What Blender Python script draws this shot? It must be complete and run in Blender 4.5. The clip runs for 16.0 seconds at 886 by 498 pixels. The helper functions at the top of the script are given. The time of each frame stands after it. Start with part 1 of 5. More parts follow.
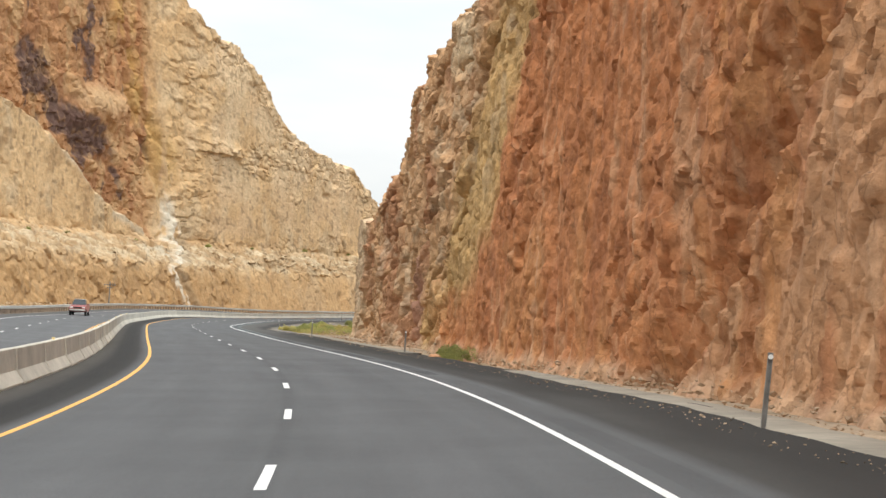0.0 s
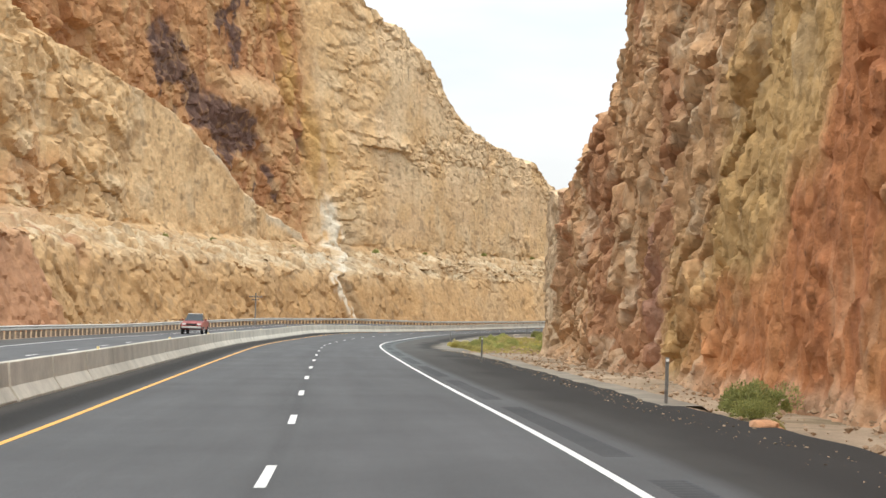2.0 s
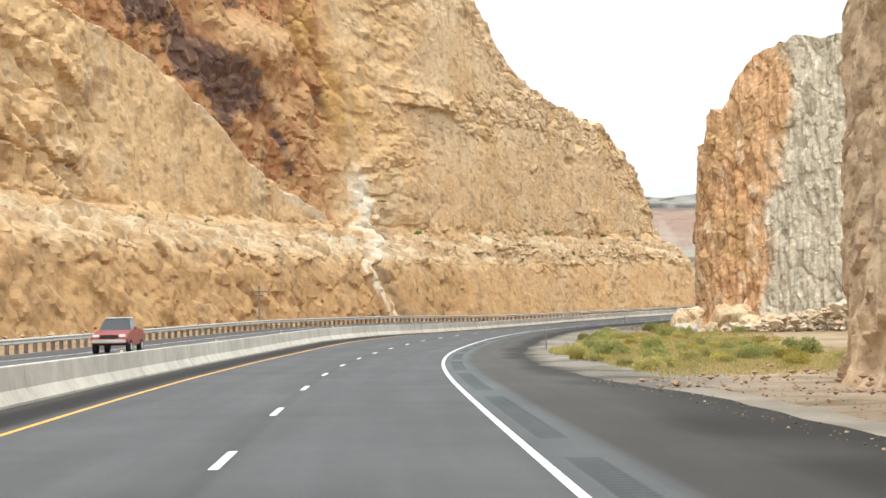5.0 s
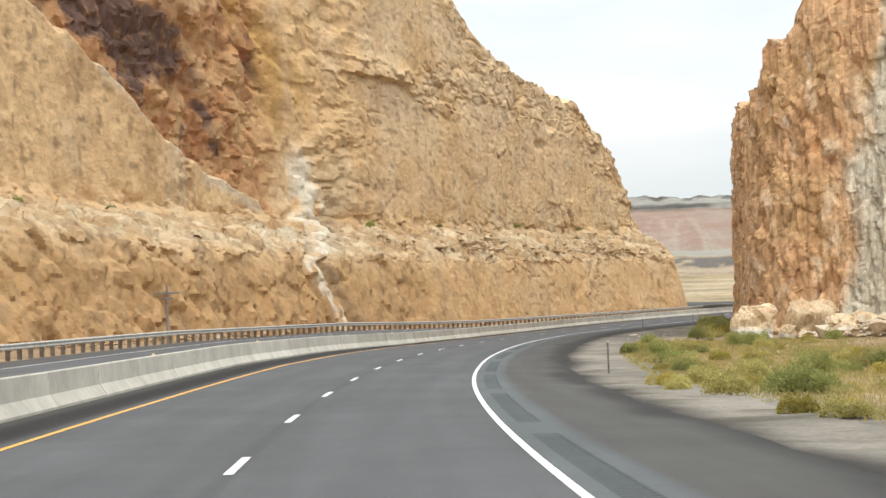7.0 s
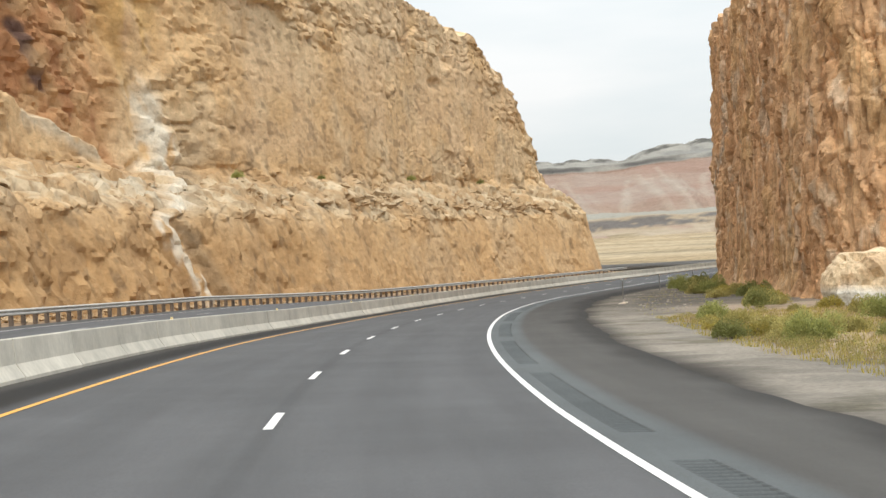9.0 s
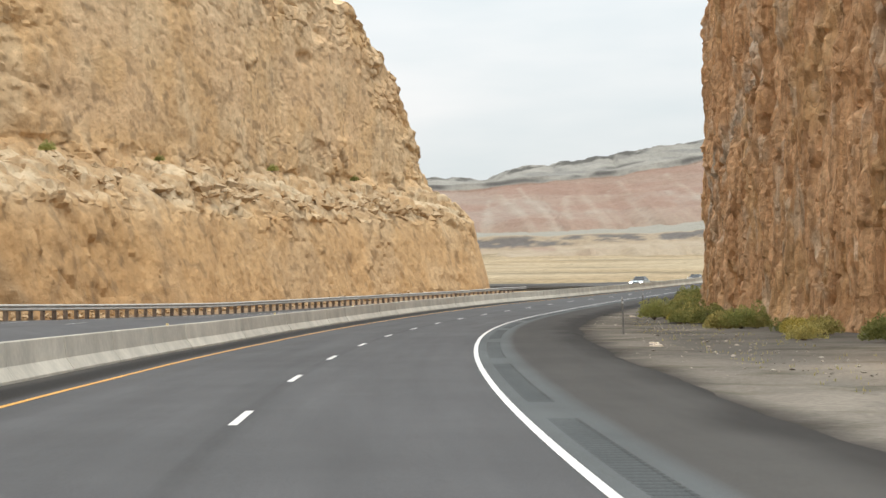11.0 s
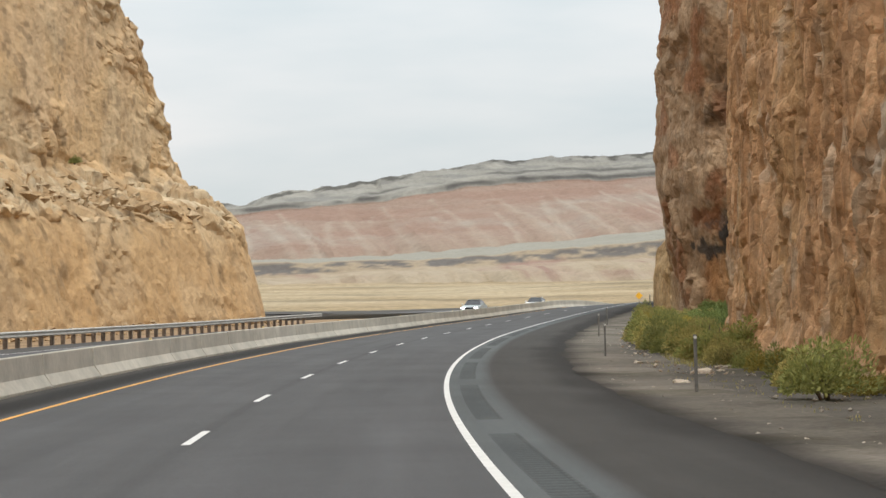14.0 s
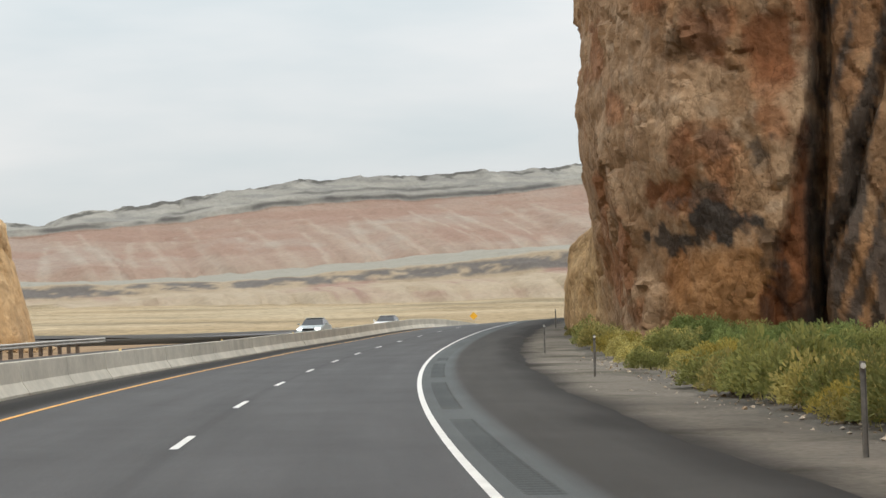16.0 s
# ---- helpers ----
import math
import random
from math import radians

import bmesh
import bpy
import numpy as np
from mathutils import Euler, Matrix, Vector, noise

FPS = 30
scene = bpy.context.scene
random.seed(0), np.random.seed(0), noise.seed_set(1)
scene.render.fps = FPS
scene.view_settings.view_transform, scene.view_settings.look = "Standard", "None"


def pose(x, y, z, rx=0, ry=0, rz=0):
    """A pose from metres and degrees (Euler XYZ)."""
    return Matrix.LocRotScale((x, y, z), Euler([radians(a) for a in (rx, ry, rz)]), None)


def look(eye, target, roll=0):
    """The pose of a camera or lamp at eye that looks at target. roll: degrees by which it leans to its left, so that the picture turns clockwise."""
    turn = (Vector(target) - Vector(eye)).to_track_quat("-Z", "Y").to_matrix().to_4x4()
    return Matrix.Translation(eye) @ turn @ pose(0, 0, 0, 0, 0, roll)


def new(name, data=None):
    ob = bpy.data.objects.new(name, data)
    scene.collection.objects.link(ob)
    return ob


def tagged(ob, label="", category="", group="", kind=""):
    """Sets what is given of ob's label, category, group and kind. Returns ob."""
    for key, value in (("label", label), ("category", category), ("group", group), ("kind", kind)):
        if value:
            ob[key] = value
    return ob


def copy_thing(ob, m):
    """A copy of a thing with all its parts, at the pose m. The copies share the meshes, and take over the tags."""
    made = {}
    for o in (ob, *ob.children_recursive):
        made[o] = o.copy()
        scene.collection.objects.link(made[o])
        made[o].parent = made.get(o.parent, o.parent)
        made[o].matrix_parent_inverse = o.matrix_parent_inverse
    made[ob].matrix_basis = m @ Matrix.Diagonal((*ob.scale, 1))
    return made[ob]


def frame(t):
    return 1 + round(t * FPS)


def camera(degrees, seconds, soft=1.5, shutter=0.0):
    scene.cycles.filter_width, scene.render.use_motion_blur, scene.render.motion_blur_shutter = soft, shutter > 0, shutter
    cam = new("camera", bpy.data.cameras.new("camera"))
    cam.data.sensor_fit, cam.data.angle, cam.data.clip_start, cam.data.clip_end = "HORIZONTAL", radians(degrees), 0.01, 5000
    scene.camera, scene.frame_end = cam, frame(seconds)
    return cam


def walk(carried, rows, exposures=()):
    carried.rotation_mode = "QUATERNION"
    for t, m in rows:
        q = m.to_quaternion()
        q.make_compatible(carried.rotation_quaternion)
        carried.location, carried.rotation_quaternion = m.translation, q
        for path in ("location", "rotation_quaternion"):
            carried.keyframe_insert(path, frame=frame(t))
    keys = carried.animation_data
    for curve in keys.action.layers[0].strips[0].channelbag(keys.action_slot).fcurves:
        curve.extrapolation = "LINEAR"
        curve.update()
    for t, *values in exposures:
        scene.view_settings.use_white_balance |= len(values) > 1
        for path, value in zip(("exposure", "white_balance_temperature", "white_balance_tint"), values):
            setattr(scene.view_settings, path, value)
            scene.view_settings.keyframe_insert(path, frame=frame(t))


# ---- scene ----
# ---------------------------------------------------------------- road plan
# Stations run along the broken lane line; lateral metres count to the right of it.
KNOT = np.arange(-18.944, 1032.0, 30.0)
BEND = [-0.00105, -0.00119, -0.00178, -0.00201, 0.0002, 3e-05, 0.00017, 0.00116, 0.00127, 0.00142, 0.00174, 0.00155, 0.00166,
        0.0018, 0.00168, 0.0014, 0.00118, 0.00154, 0.00151, 0.00149, 0.00148, 0.00146, 0.00146, 0.00145, 0.00145]
BEND = np.array(BEND + [0.0012] * (len(KNOT) - len(BEND)))
BANK = [-0.0577, -0.0637, -0.055, -0.0331, -0.0186, -0.0074, -0.0029, -0.0016, 0.0114, 0.0373, 0.0247, -0.0038, -0.0125, -0.0028,
        0.0126, 0.0144, 0.003, -0.012, -0.04, -0.05, -0.04]
BANK = np.array(BANK + [0.0005] * (len(KNOT) - len(BANK)))
RISE = [-0.00416, -0.00433, -0.00443, -0.00641, -0.00641, -0.00562, -0.00567, -0.00757, -0.00455, -0.001, -0.00162, -0.00157,
        0.0, 0.00239, 0.00608, 0.00937, 0.0105, 0.017, 0.023, 0.024, -0.03, -0.03, -0.02, -0.01]
RISE = np.array(RISE + [0.004] * (len(KNOT) - len(RISE)))
ST = np.arange(-60.0, 1021.0, 1.0)


def integral(v):
    r = np.concatenate([[0.0], np.cumsum((v[1:] + v[:-1]) / 2)])
    return r - np.interp(0.0, ST, r)


TH = integral(np.interp(ST, KNOT, BEND))
RX, RY = integral(np.sin(TH)), integral(np.cos(TH))
RZ = integral(np.interp(ST, KNOT, RISE))


def plan(s, lat):
    """World x, y of a station and a lateral offset."""
    a = np.interp(s, ST, TH)
    return np.interp(s, ST, RX) + lat * np.cos(a), np.interp(s, ST, RY) - lat * np.sin(a)


def far_rise(s):
    return np.interp(s, [100, 190, 226, 262, 300, 350, 400, 470, 500, 520, 540, 555, 570, 585, 600, 620], [-0.1, 0.1, 0.15, 0.35, 0.65, 0.7, 0.2, 0.0, -0.1, -0.25, -0.5, -0.7, -0.8, -0.7, -0.5, -0.2])


def road_z(s, lat):
    """Height of the paved surface."""
    lat = np.asarray(lat, float)
    own = np.interp(s, ST, RZ) - np.clip(lat, -6.5, 7.5) * np.interp(s, KNOT, BANK)
    other = np.interp(s, ST, RZ) + far_rise(s)
    k = np.clip((-lat - 6.5) / 4.0, 0, 1)
    return own * (1 - k) + other * k


def spot(s, lat, dz=0.0):
    x, y = plan(s, lat)
    return Vector((float(x), float(y), float(road_z(s, lat)) + dz))


def heading(s):
    return float(np.interp(s, ST, TH))


# ---------------------------------------------------------------- camera
cam = camera(25.2, 16.0, soft=1.5)
# seconds, station, lateral, height over the lane line, yaw to the right of the road, pitch, lean
DRIVE = [
    (0, 9.828, 0.967, 1.683, 1.206, 1.747, 3.148),
    (0.5, 21.642, 1.042, 1.685, 1.106, 1.765, 2.817),
    (1, 33.523, 1.079, 1.683, 1.104, 1.840, 2.506),
    (1.5, 45.459, 1.152, 1.681, 0.154, 2.027, 2.402),
    (2, 57.382, 1.278, 1.676, 0.268, 1.800, 1.656),
    (2.5, 69.242, 1.418, 1.670, 1.387, 1.686, 0.443),
    (3, 81.073, 1.600, 1.667, 2.148, 1.212, -0.172),
    (3.5, 92.899, 1.801, 1.662, 2.404, 1.547, -0.440),
    (4, 104.720, 1.902, 1.654, 2.659, 1.603, -0.457),
    (4.2, 109.460, 1.910, 1.651, 1.876, 1.469, -0.616),
    (4.7, 121.349, 1.866, 1.647, 1.933, 1.554, -0.692),
    (5.25, 134.426, 1.756, 1.639, 2.075, 1.764, -0.882),
    (5.8, 147.503, 1.646, 1.630, 2.217, 1.975, -1.072),
    (6.3, 159.392, 1.602, 1.626, 2.274, 2.060, -1.148),
    (6.5, 164.168, 1.575, 1.626, 1.971, 1.664, -0.896),
    (7, 176.141, 1.531, 1.625, 3.104, 1.827, -1.618),
    (7.5, 188.139, 1.485, 1.624, 2.561, 1.644, -1.636),
    (8, 200.197, 1.330, 1.618, 3.216, 1.730, -2.311),
    (8.5, 212.267, 1.152, 1.613, 3.199, 0.845, -2.260),
    (9, 224.274, 0.997, 1.607, 3.769, 0.843, -3.025),
    (9.2, 229.051, 0.994, 1.603, 3.981, 0.390, -3.095),
    (9.7, 240.929, 1.054, 1.600, 4.014, 0.512, -2.754),
    (10.25, 253.995, 1.202, 1.594, 4.098, 0.818, -1.903),
    (10.8, 267.061, 1.350, 1.588, 4.181, 1.124, -1.052),
    (11.3, 278.939, 1.410, 1.585, 4.214, 1.246, -0.711),
    (11.5, 283.708, 1.461, 1.589, 4.666, 0.357, -0.454),
    (12, 295.681, 1.588, 1.604, 4.823, 0.484, -0.442),
    (12.5, 307.789, 1.717, 1.622, 5.526, 1.598, -0.925),
    (13, 319.873, 1.802, 1.633, 5.653, 1.849, -0.843),
    (13.5, 331.890, 1.910, 1.640, 5.157, 1.650, -1.384),
    (14, 343.813, 1.993, 1.644, 4.341, 1.922, -1.087),
    (14.5, 355.712, 1.992, 1.637, 5.076, 0.516, -1.032),
    (15, 367.651, 1.986, 1.629, 4.890, 0.946, -1.540),
    (15.5, 379.768, 1.931, 1.618, 5.633, 1.464, -2.206),
    (16, 391.926, 1.822, 1.607, 5.183, 2.460, -1.411),
]
rows = []
for t, s, lat, z, yaw, pitch, lean in DRIVE:
    x, y = plan(s, lat)
    a, b = heading(s) + radians(yaw), radians(pitch)
    eye = Vector((float(x), float(y), float(np.interp(s, ST, RZ)) + z))
    aim = eye + Vector((math.sin(a) * math.cos(b), math.cos(a) * math.cos(b), math.sin(b))) * 50
    rows.append((t, look(eye, aim, lean)))
walk(cam, rows, exposures=[(0, 0.1), (2.0, 0.10), (3.0, 0.36), (3.7, 0.42), (5.2, 0.27), (6.5, 0.19), (7.1, 0.05), (7.6, 0.0), (9, 0.0), (12, -0.08), (13.5, -0.11), (14, -0.21), (15, -0.27), (16, -0.25)])

# ---------------------------------------------------------------- sky and sun
world = bpy.data.worlds.new("world")
scene.world = world
world.use_nodes = True
wn, wl = world.node_tree.nodes, world.node_tree.links
wn.clear()
w_out, w_bg = wn.new("ShaderNodeOutputWorld"), wn.new("ShaderNodeBackground")
w_sky = wn.new("ShaderNodeTexSky")
w_sky.sky_type, w_sky.sun_disc = "NISHITA", False
SUN_UP, SUN_ROUND = radians(58), radians(172)
w_sky.sun_elevation, w_sky.sun_rotation = SUN_UP, SUN_ROUND
w_co, w_map = wn.new("ShaderNodeTexCoord"), wn.new("ShaderNodeMapping")
w_map.inputs["Scale"].default_value = (2.2, 2.2, 9.0)
w_noise, w_ramp = wn.new("ShaderNodeTexNoise"), wn.new("ShaderNodeValToRGB")
w_noise.inputs["Scale"].default_value, w_noise.inputs["Detail"].default_value = 1.6, 5
w_noise.inputs["Roughness"].default_value = 0.5
w_ramp.color_ramp.elements[0].position, w_ramp.color_ramp.elements[1].position = 0.38, 0.66
w_ramp.color_ramp.elements[0].color, w_ramp.color_ramp.elements[1].color = (0.78, 0.85, 0.87, 1), (1.0, 1.0, 0.99, 1)
w_scale, w_mix = wn.new("ShaderNodeVectorMath"), wn.new("ShaderNodeMix")
w_scale.operation = "SCALE"
w_scale.inputs["Scale"].default_value = 0.10
w_mix.data_type = "RGBA"
w_mix.inputs["Factor"].default_value = 0.9
wl.new(w_co.outputs["Generated"], w_map.inputs["Vector"])
wl.new(w_map.outputs["Vector"], w_noise.inputs["Vector"])
wl.new(w_noise.outputs["Fac"], w_ramp.inputs["Fac"])
wl.new(w_sky.outputs["Color"], w_scale.inputs[0])
wl.new(w_scale.outputs["Vector"], w_mix.inputs["A"])
wl.new(w_ramp.outputs["Color"], w_mix.inputs["B"])
w_sep, w_range, w_lift = wn.new("ShaderNodeSeparateXYZ"), wn.new("ShaderNodeMapRange"), wn.new("ShaderNodeVectorMath")
w_range.inputs["From Min"].default_value, w_range.inputs["From Max"].default_value = 0.0, 1.0
w_range.inputs["To Min"].default_value, w_range.inputs["To Max"].default_value = 0.87, 2.5
w_lift.operation = "SCALE"
wl.new(w_co.outputs["Generated"], w_sep.inputs["Vector"])
wl.new(w_sep.outputs["Z"], w_range.inputs["Value"])
wl.new(w_mix.outputs["Result"], w_lift.inputs[0])
wl.new(w_range.outputs["Result"], w_lift.inputs["Scale"])
wl.new(w_lift.outputs["Vector"], w_bg.inputs["Color"])
wl.new(w_bg.outputs["Background"], w_out.inputs["Surface"])
w_bg.inputs["Strength"].default_value = 1.0
sun = new("sun", bpy.data.lights.new("sun", "SUN"))
sun.data.energy, sun.data.angle, sun.data.color = 1.5, radians(16), (1.0, 0.92, 0.80)
sun.matrix_world = look((0, 0, 0), (-math.sin(SUN_ROUND) * math.cos(SUN_UP), -math.cos(SUN_ROUND) * math.cos(SUN_UP), -math.sin(SUN_UP)))


# ---------------------------------------------------------------- noise
def hash3(i, j, k, seed=0):
    n = (i * 374761393 + j * 668265263 + k * 3266489917 + seed * 974711) & 0xFFFFFFFF
    n = ((n ^ (n >> 13)) * 1274126177) & 0xFFFFFFFF
    n = ((n ^ (n >> 16)) * 2246822519) & 0xFFFFFFFF
    return ((n ^ (n >> 15)) & 0xFFFFFF) / float(0xFFFFFF)


def vnoise(p, seed=0):
    i = np.floor(p).astype(np.int64)
    f = p - i
    f = f * f * (3 - 2 * f)
    r = 0
    for a in (0, 1):
        for b in (0, 1):
            for c in (0, 1):
                w = (f[..., 0] if a else 1 - f[..., 0]) * (f[..., 1] if b else 1 - f[..., 1]) * (f[..., 2] if c else 1 - f[..., 2])
                r = r + w * hash3(i[..., 0] + a, i[..., 1] + b, i[..., 2] + c, seed)
    return r * 2 - 1


def fbm(p, size, octaves=4, seed=0, gain=0.5):
    p = np.asarray(p, float) / np.asarray(size, float)
    r, amp = 0, 1.0
    for o in range(octaves):
        r = r + amp * vnoise(p * 2.03 ** o + 17.3 * o, seed + o)
        amp *= gain
    return r


def blocks(p, size, seed=0):
    """Cells of broken rock: a value per cell, the distance to the joint between cells and the slope of the cell's facet."""
    p = np.asarray(p, float) / np.asarray(size, float)
    i = np.floor(p).astype(np.int64)
    d1, d2, h, tilt = np.full(p.shape[:-1], 9.0), np.full(p.shape[:-1], 9.0), np.zeros(p.shape[:-1]), np.zeros(p.shape[:-1])
    for a in (-1, 0, 1):
        for b in (-1, 0, 1):
            for c in (-1, 0, 1):
                x, y, z = i[..., 0] + a, i[..., 1] + b, i[..., 2] + c
                dx = x + hash3(x, y, z, seed) - p[..., 0]
                dy = y + hash3(x, y, z, seed + 7) - p[..., 1]
                dz = z + hash3(x, y, z, seed + 13) - p[..., 2]
                d = np.sqrt(dx * dx + dy * dy + dz * dz)
                near = d < d1
                d2 = np.where(near, d1, np.minimum(d2, d))
                h = np.where(near, hash3(x, y, z, seed + 29), h)
                tilt = np.where(near, (hash3(x, y, z, seed + 31) - 0.5) * dx + (hash3(x, y, z, seed + 37) - 0.5) * dz, tilt)
                d1 = np.where(near, d, d1)
    return h - 0.5, d2 - d1, tilt


def smooth(a, b, x):
    t = np.clip((x - a) / (b - a), 0, 1)
    return t * t * (3 - 2 * t)


# ---------------------------------------------------------------- materials
def node_material(name):
    m = bpy.data.materials.new(name)
    m.use_nodes = True
    return m, m.node_tree.nodes, m.node_tree.links, m.node_tree.nodes["Principled BSDF"]


def coords(n, l, scale=(1, 1, 1), attribute=None):
    mp = n.new("ShaderNodeMapping")
    mp.inputs["Scale"].default_value = scale
    if attribute:
        co = n.new("ShaderNodeAttribute")
        co.attribute_name = attribute
        l.new(co.outputs["Vector"], mp.inputs["Vector"])
    else:
        co = n.new("ShaderNodeNewGeometry")
        l.new(co.outputs["Position"], mp.inputs["Vector"])
    return mp.outputs["Vector"]


def noise_of(n, l, vec, scale, detail=4, rough=0.55):
    t = n.new("ShaderNodeTexNoise")
    t.inputs["Scale"].default_value, t.inputs["Detail"].default_value, t.inputs["Roughness"].default_value = scale, detail, rough
    l.new(vec, t.inputs["Vector"])
    return t.outputs["Fac"]


def ramp_of(n, l, fac, *stops):
    r = n.new("ShaderNodeValToRGB")
    e = r.color_ramp.elements
    while len(e) < len(stops):
        e.new(0.5)
    for el, (pos, col) in zip(e, stops):
        el.position = pos
        el.color = (*col, 1) if isinstance(col, tuple) else (col, col, col, 1)
    l.new(fac, r.inputs["Fac"])
    return r.outputs["Color"]


def blend(n, l, mode, fac, a, b):
    x = n.new("ShaderNodeMix")
    x.data_type, x.blend_type = "RGBA", mode
    for key, v in (("Factor", fac), ("A", a), ("B", b)):
        if hasattr(v, "links"):
            l.new(v, x.inputs[key])
        elif key == "Factor":
            x.inputs[key].default_value = v
        else:
            x.inputs[key].default_value = (*v, 1)
    return x.outputs["Result"]


def bump_of(n, l, height, strength, distance, bsdf, before=None):
    b = n.new("ShaderNodeBump")
    b.inputs["Strength"].default_value, b.inputs["Distance"].default_value = strength, distance
    l.new(height, b.inputs["Height"])
    if before is not None:
        l.new(before, b.inputs["Normal"])
    l.new(b.outputs["Normal"], bsdf.inputs["Normal"])
    return b.outputs["Normal"]


def plain(name, color, rough=0.6, metal=0.0, vary=0.25, size=0.4, bump=0.2, per_object=0.0):
    """A painted, cast or grown surface: colour varied at two scales, with fine relief."""
    m, n, l, b = node_material(name)
    v = coords(n, l)
    big = noise_of(n, l, v, 1 / size, 3)
    fine = noise_of(n, l, v, 9 / size, 4)
    lo, hi = 1 - vary, 1 + vary
    c = blend(n, l, "MULTIPLY", 1.0, color, ramp_of(n, l, big, (0.3, lo), (0.7, hi)))
    c = blend(n, l, "MULTIPLY", 1.0, c, ramp_of(n, l, fine, (0.3, 1 - vary / 2), (0.7, 1 + vary / 2)))
    if per_object:
        o = n.new("ShaderNodeObjectInfo")
        c = blend(n, l, "MULTIPLY", 1.0, c, ramp_of(n, l, o.outputs["Random"], (0.0, 1 - per_object), (1.0, 1 + per_object)))
    l.new(c, b.inputs["Base Color"])
    b.inputs["Roughness"].default_value, b.inputs["Metallic"].default_value = rough, metal
    bump_of(n, l, fine, bump, 0.01, b)
    return m


def rock(name, grain=1.0, streak=0.25, contrast=1.0, cracks=0.25, chips=0.6, bed=1.0):
    """Sandstone: the colour of each bed comes with the mesh, varied by stains, streaks and grain, with crack shade
    painted in.
    """
    m, n, l, b = node_material(name)
    at = n.new("ShaderNodeAttribute")
    at.attribute_name = "tint"
    v = coords(n, l, (1.0, bed, 1.0))
    tall = coords(n, l, (1.6, 1.6 * bed, 0.16))
    k = contrast
    patch = noise_of(n, l, v, 0.3 / grain, 6, 0.6)
    fine = noise_of(n, l, v, 2.2 / grain, 8, 0.62)
    run = noise_of(n, l, tall, 1.1 / grain, 5, 0.6)
    speck = noise_of(n, l, v, 5.5 / grain, 2, 0.5)
    c = blend(n, l, "MULTIPLY", 1.0, at.outputs["Color"], ramp_of(n, l, patch, (0.32, (1 - 0.16 * k, 1 - 0.19 * k, 1 - 0.22 * k)), (0.68, (1 + 0.12 * k, 1 + 0.12 * k, 1 + 0.11 * k))))
    c = blend(n, l, "MULTIPLY", 1.0, c, ramp_of(n, l, run, (0.35, 1 - streak), (0.62, 1 + streak * 0.4)))
    c = blend(n, l, "MULTIPLY", 1.0, c, ramp_of(n, l, fine, (0.33, 1 - 0.2 * k), (0.52, 1.0), (0.72, 1 + 0.16 * k)))
    c = blend(n, l, "MULTIPLY", 1.0, c, ramp_of(n, l, speck, (0.24, 1 - 0.45 * k), (0.34, 1.0)))
    warp = n.new("ShaderNodeTexNoise")
    warp.inputs["Scale"].default_value, warp.inputs["Detail"].default_value = 0.7 / grain, 4
    l.new(v, warp.inputs["Vector"])
    bent = n.new("ShaderNodeVectorMath")
    bent.operation = "MULTIPLY_ADD"
    bent.inputs[1].default_value = (1.6 * grain, 1.6 * grain, 1.6 * grain)
    l.new(warp.outputs["Color"], bent.inputs[0])
    l.new(coords(n, l, (1.0, bed, 0.45)), bent.inputs[2])
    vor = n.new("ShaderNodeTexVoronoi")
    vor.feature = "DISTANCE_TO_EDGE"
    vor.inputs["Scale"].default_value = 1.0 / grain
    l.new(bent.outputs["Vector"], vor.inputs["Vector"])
    # darkens the colour along crack lines, standing in for the shade inside them
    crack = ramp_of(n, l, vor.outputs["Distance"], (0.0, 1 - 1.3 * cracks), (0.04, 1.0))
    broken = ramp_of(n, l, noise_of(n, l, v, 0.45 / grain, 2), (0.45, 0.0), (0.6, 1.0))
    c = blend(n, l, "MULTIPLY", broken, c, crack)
    chip = n.new("ShaderNodeMath")
    chip.operation = "MINIMUM"
    chip.inputs[1].default_value = 0.16
    l.new(vor.outputs["Distance"], chip.inputs[0])
    l.new(c, b.inputs["Base Color"])
    b.inputs["Roughness"].default_value = 0.92
    b.inputs["Specular IOR Level"].default_value = 0.2
    cell, toward, plane = n.new("ShaderNodeTexVoronoi"), n.new("ShaderNodeVectorMath"), n.new("ShaderNodeVectorMath")
    cell.inputs["Scale"].default_value = 2.6 / grain
    toward.operation, plane.operation = "SUBTRACT", "DOT_PRODUCT"
    rough_v = n.new("ShaderNodeVectorMath")
    rough_v.operation = "MULTIPLY_ADD"
    rough_v.inputs[1].default_value = (0.22 * grain, 0.22 * grain, 0.22 * grain)
    l.new(warp.outputs["Color"], rough_v.inputs[0])
    l.new(coords(n, l, (1.0, bed, 0.8)), rough_v.inputs[2])
    l.new(rough_v.outputs["Vector"], cell.inputs["Vector"])
    l.new(rough_v.outputs["Vector"], toward.inputs[0])
    l.new(cell.outputs["Position"], toward.inputs[1])
    turn = n.new("ShaderNodeVectorMath")
    turn.operation = "SUBTRACT"
    turn.inputs[1].default_value = (0.5, 0.5, 0.5)
    l.new(cell.outputs["Color"], turn.inputs[0])
    l.new(toward.outputs["Vector"], plane.inputs[0])
    l.new(turn.outputs["Vector"], plane.inputs[1])
    first = bump_of(n, l, patch, 0.5, 0.4 * grain, b)
    first = bump_of(n, l, plane.outputs["Value"], chips, 1.0, b, first)
    first = bump_of(n, l, chip.outputs["Value"], cracks, 0.8 * grain, b, first)
    bump_of(n, l, fine, 0.8, 0.13 * grain, b, first)
    return m


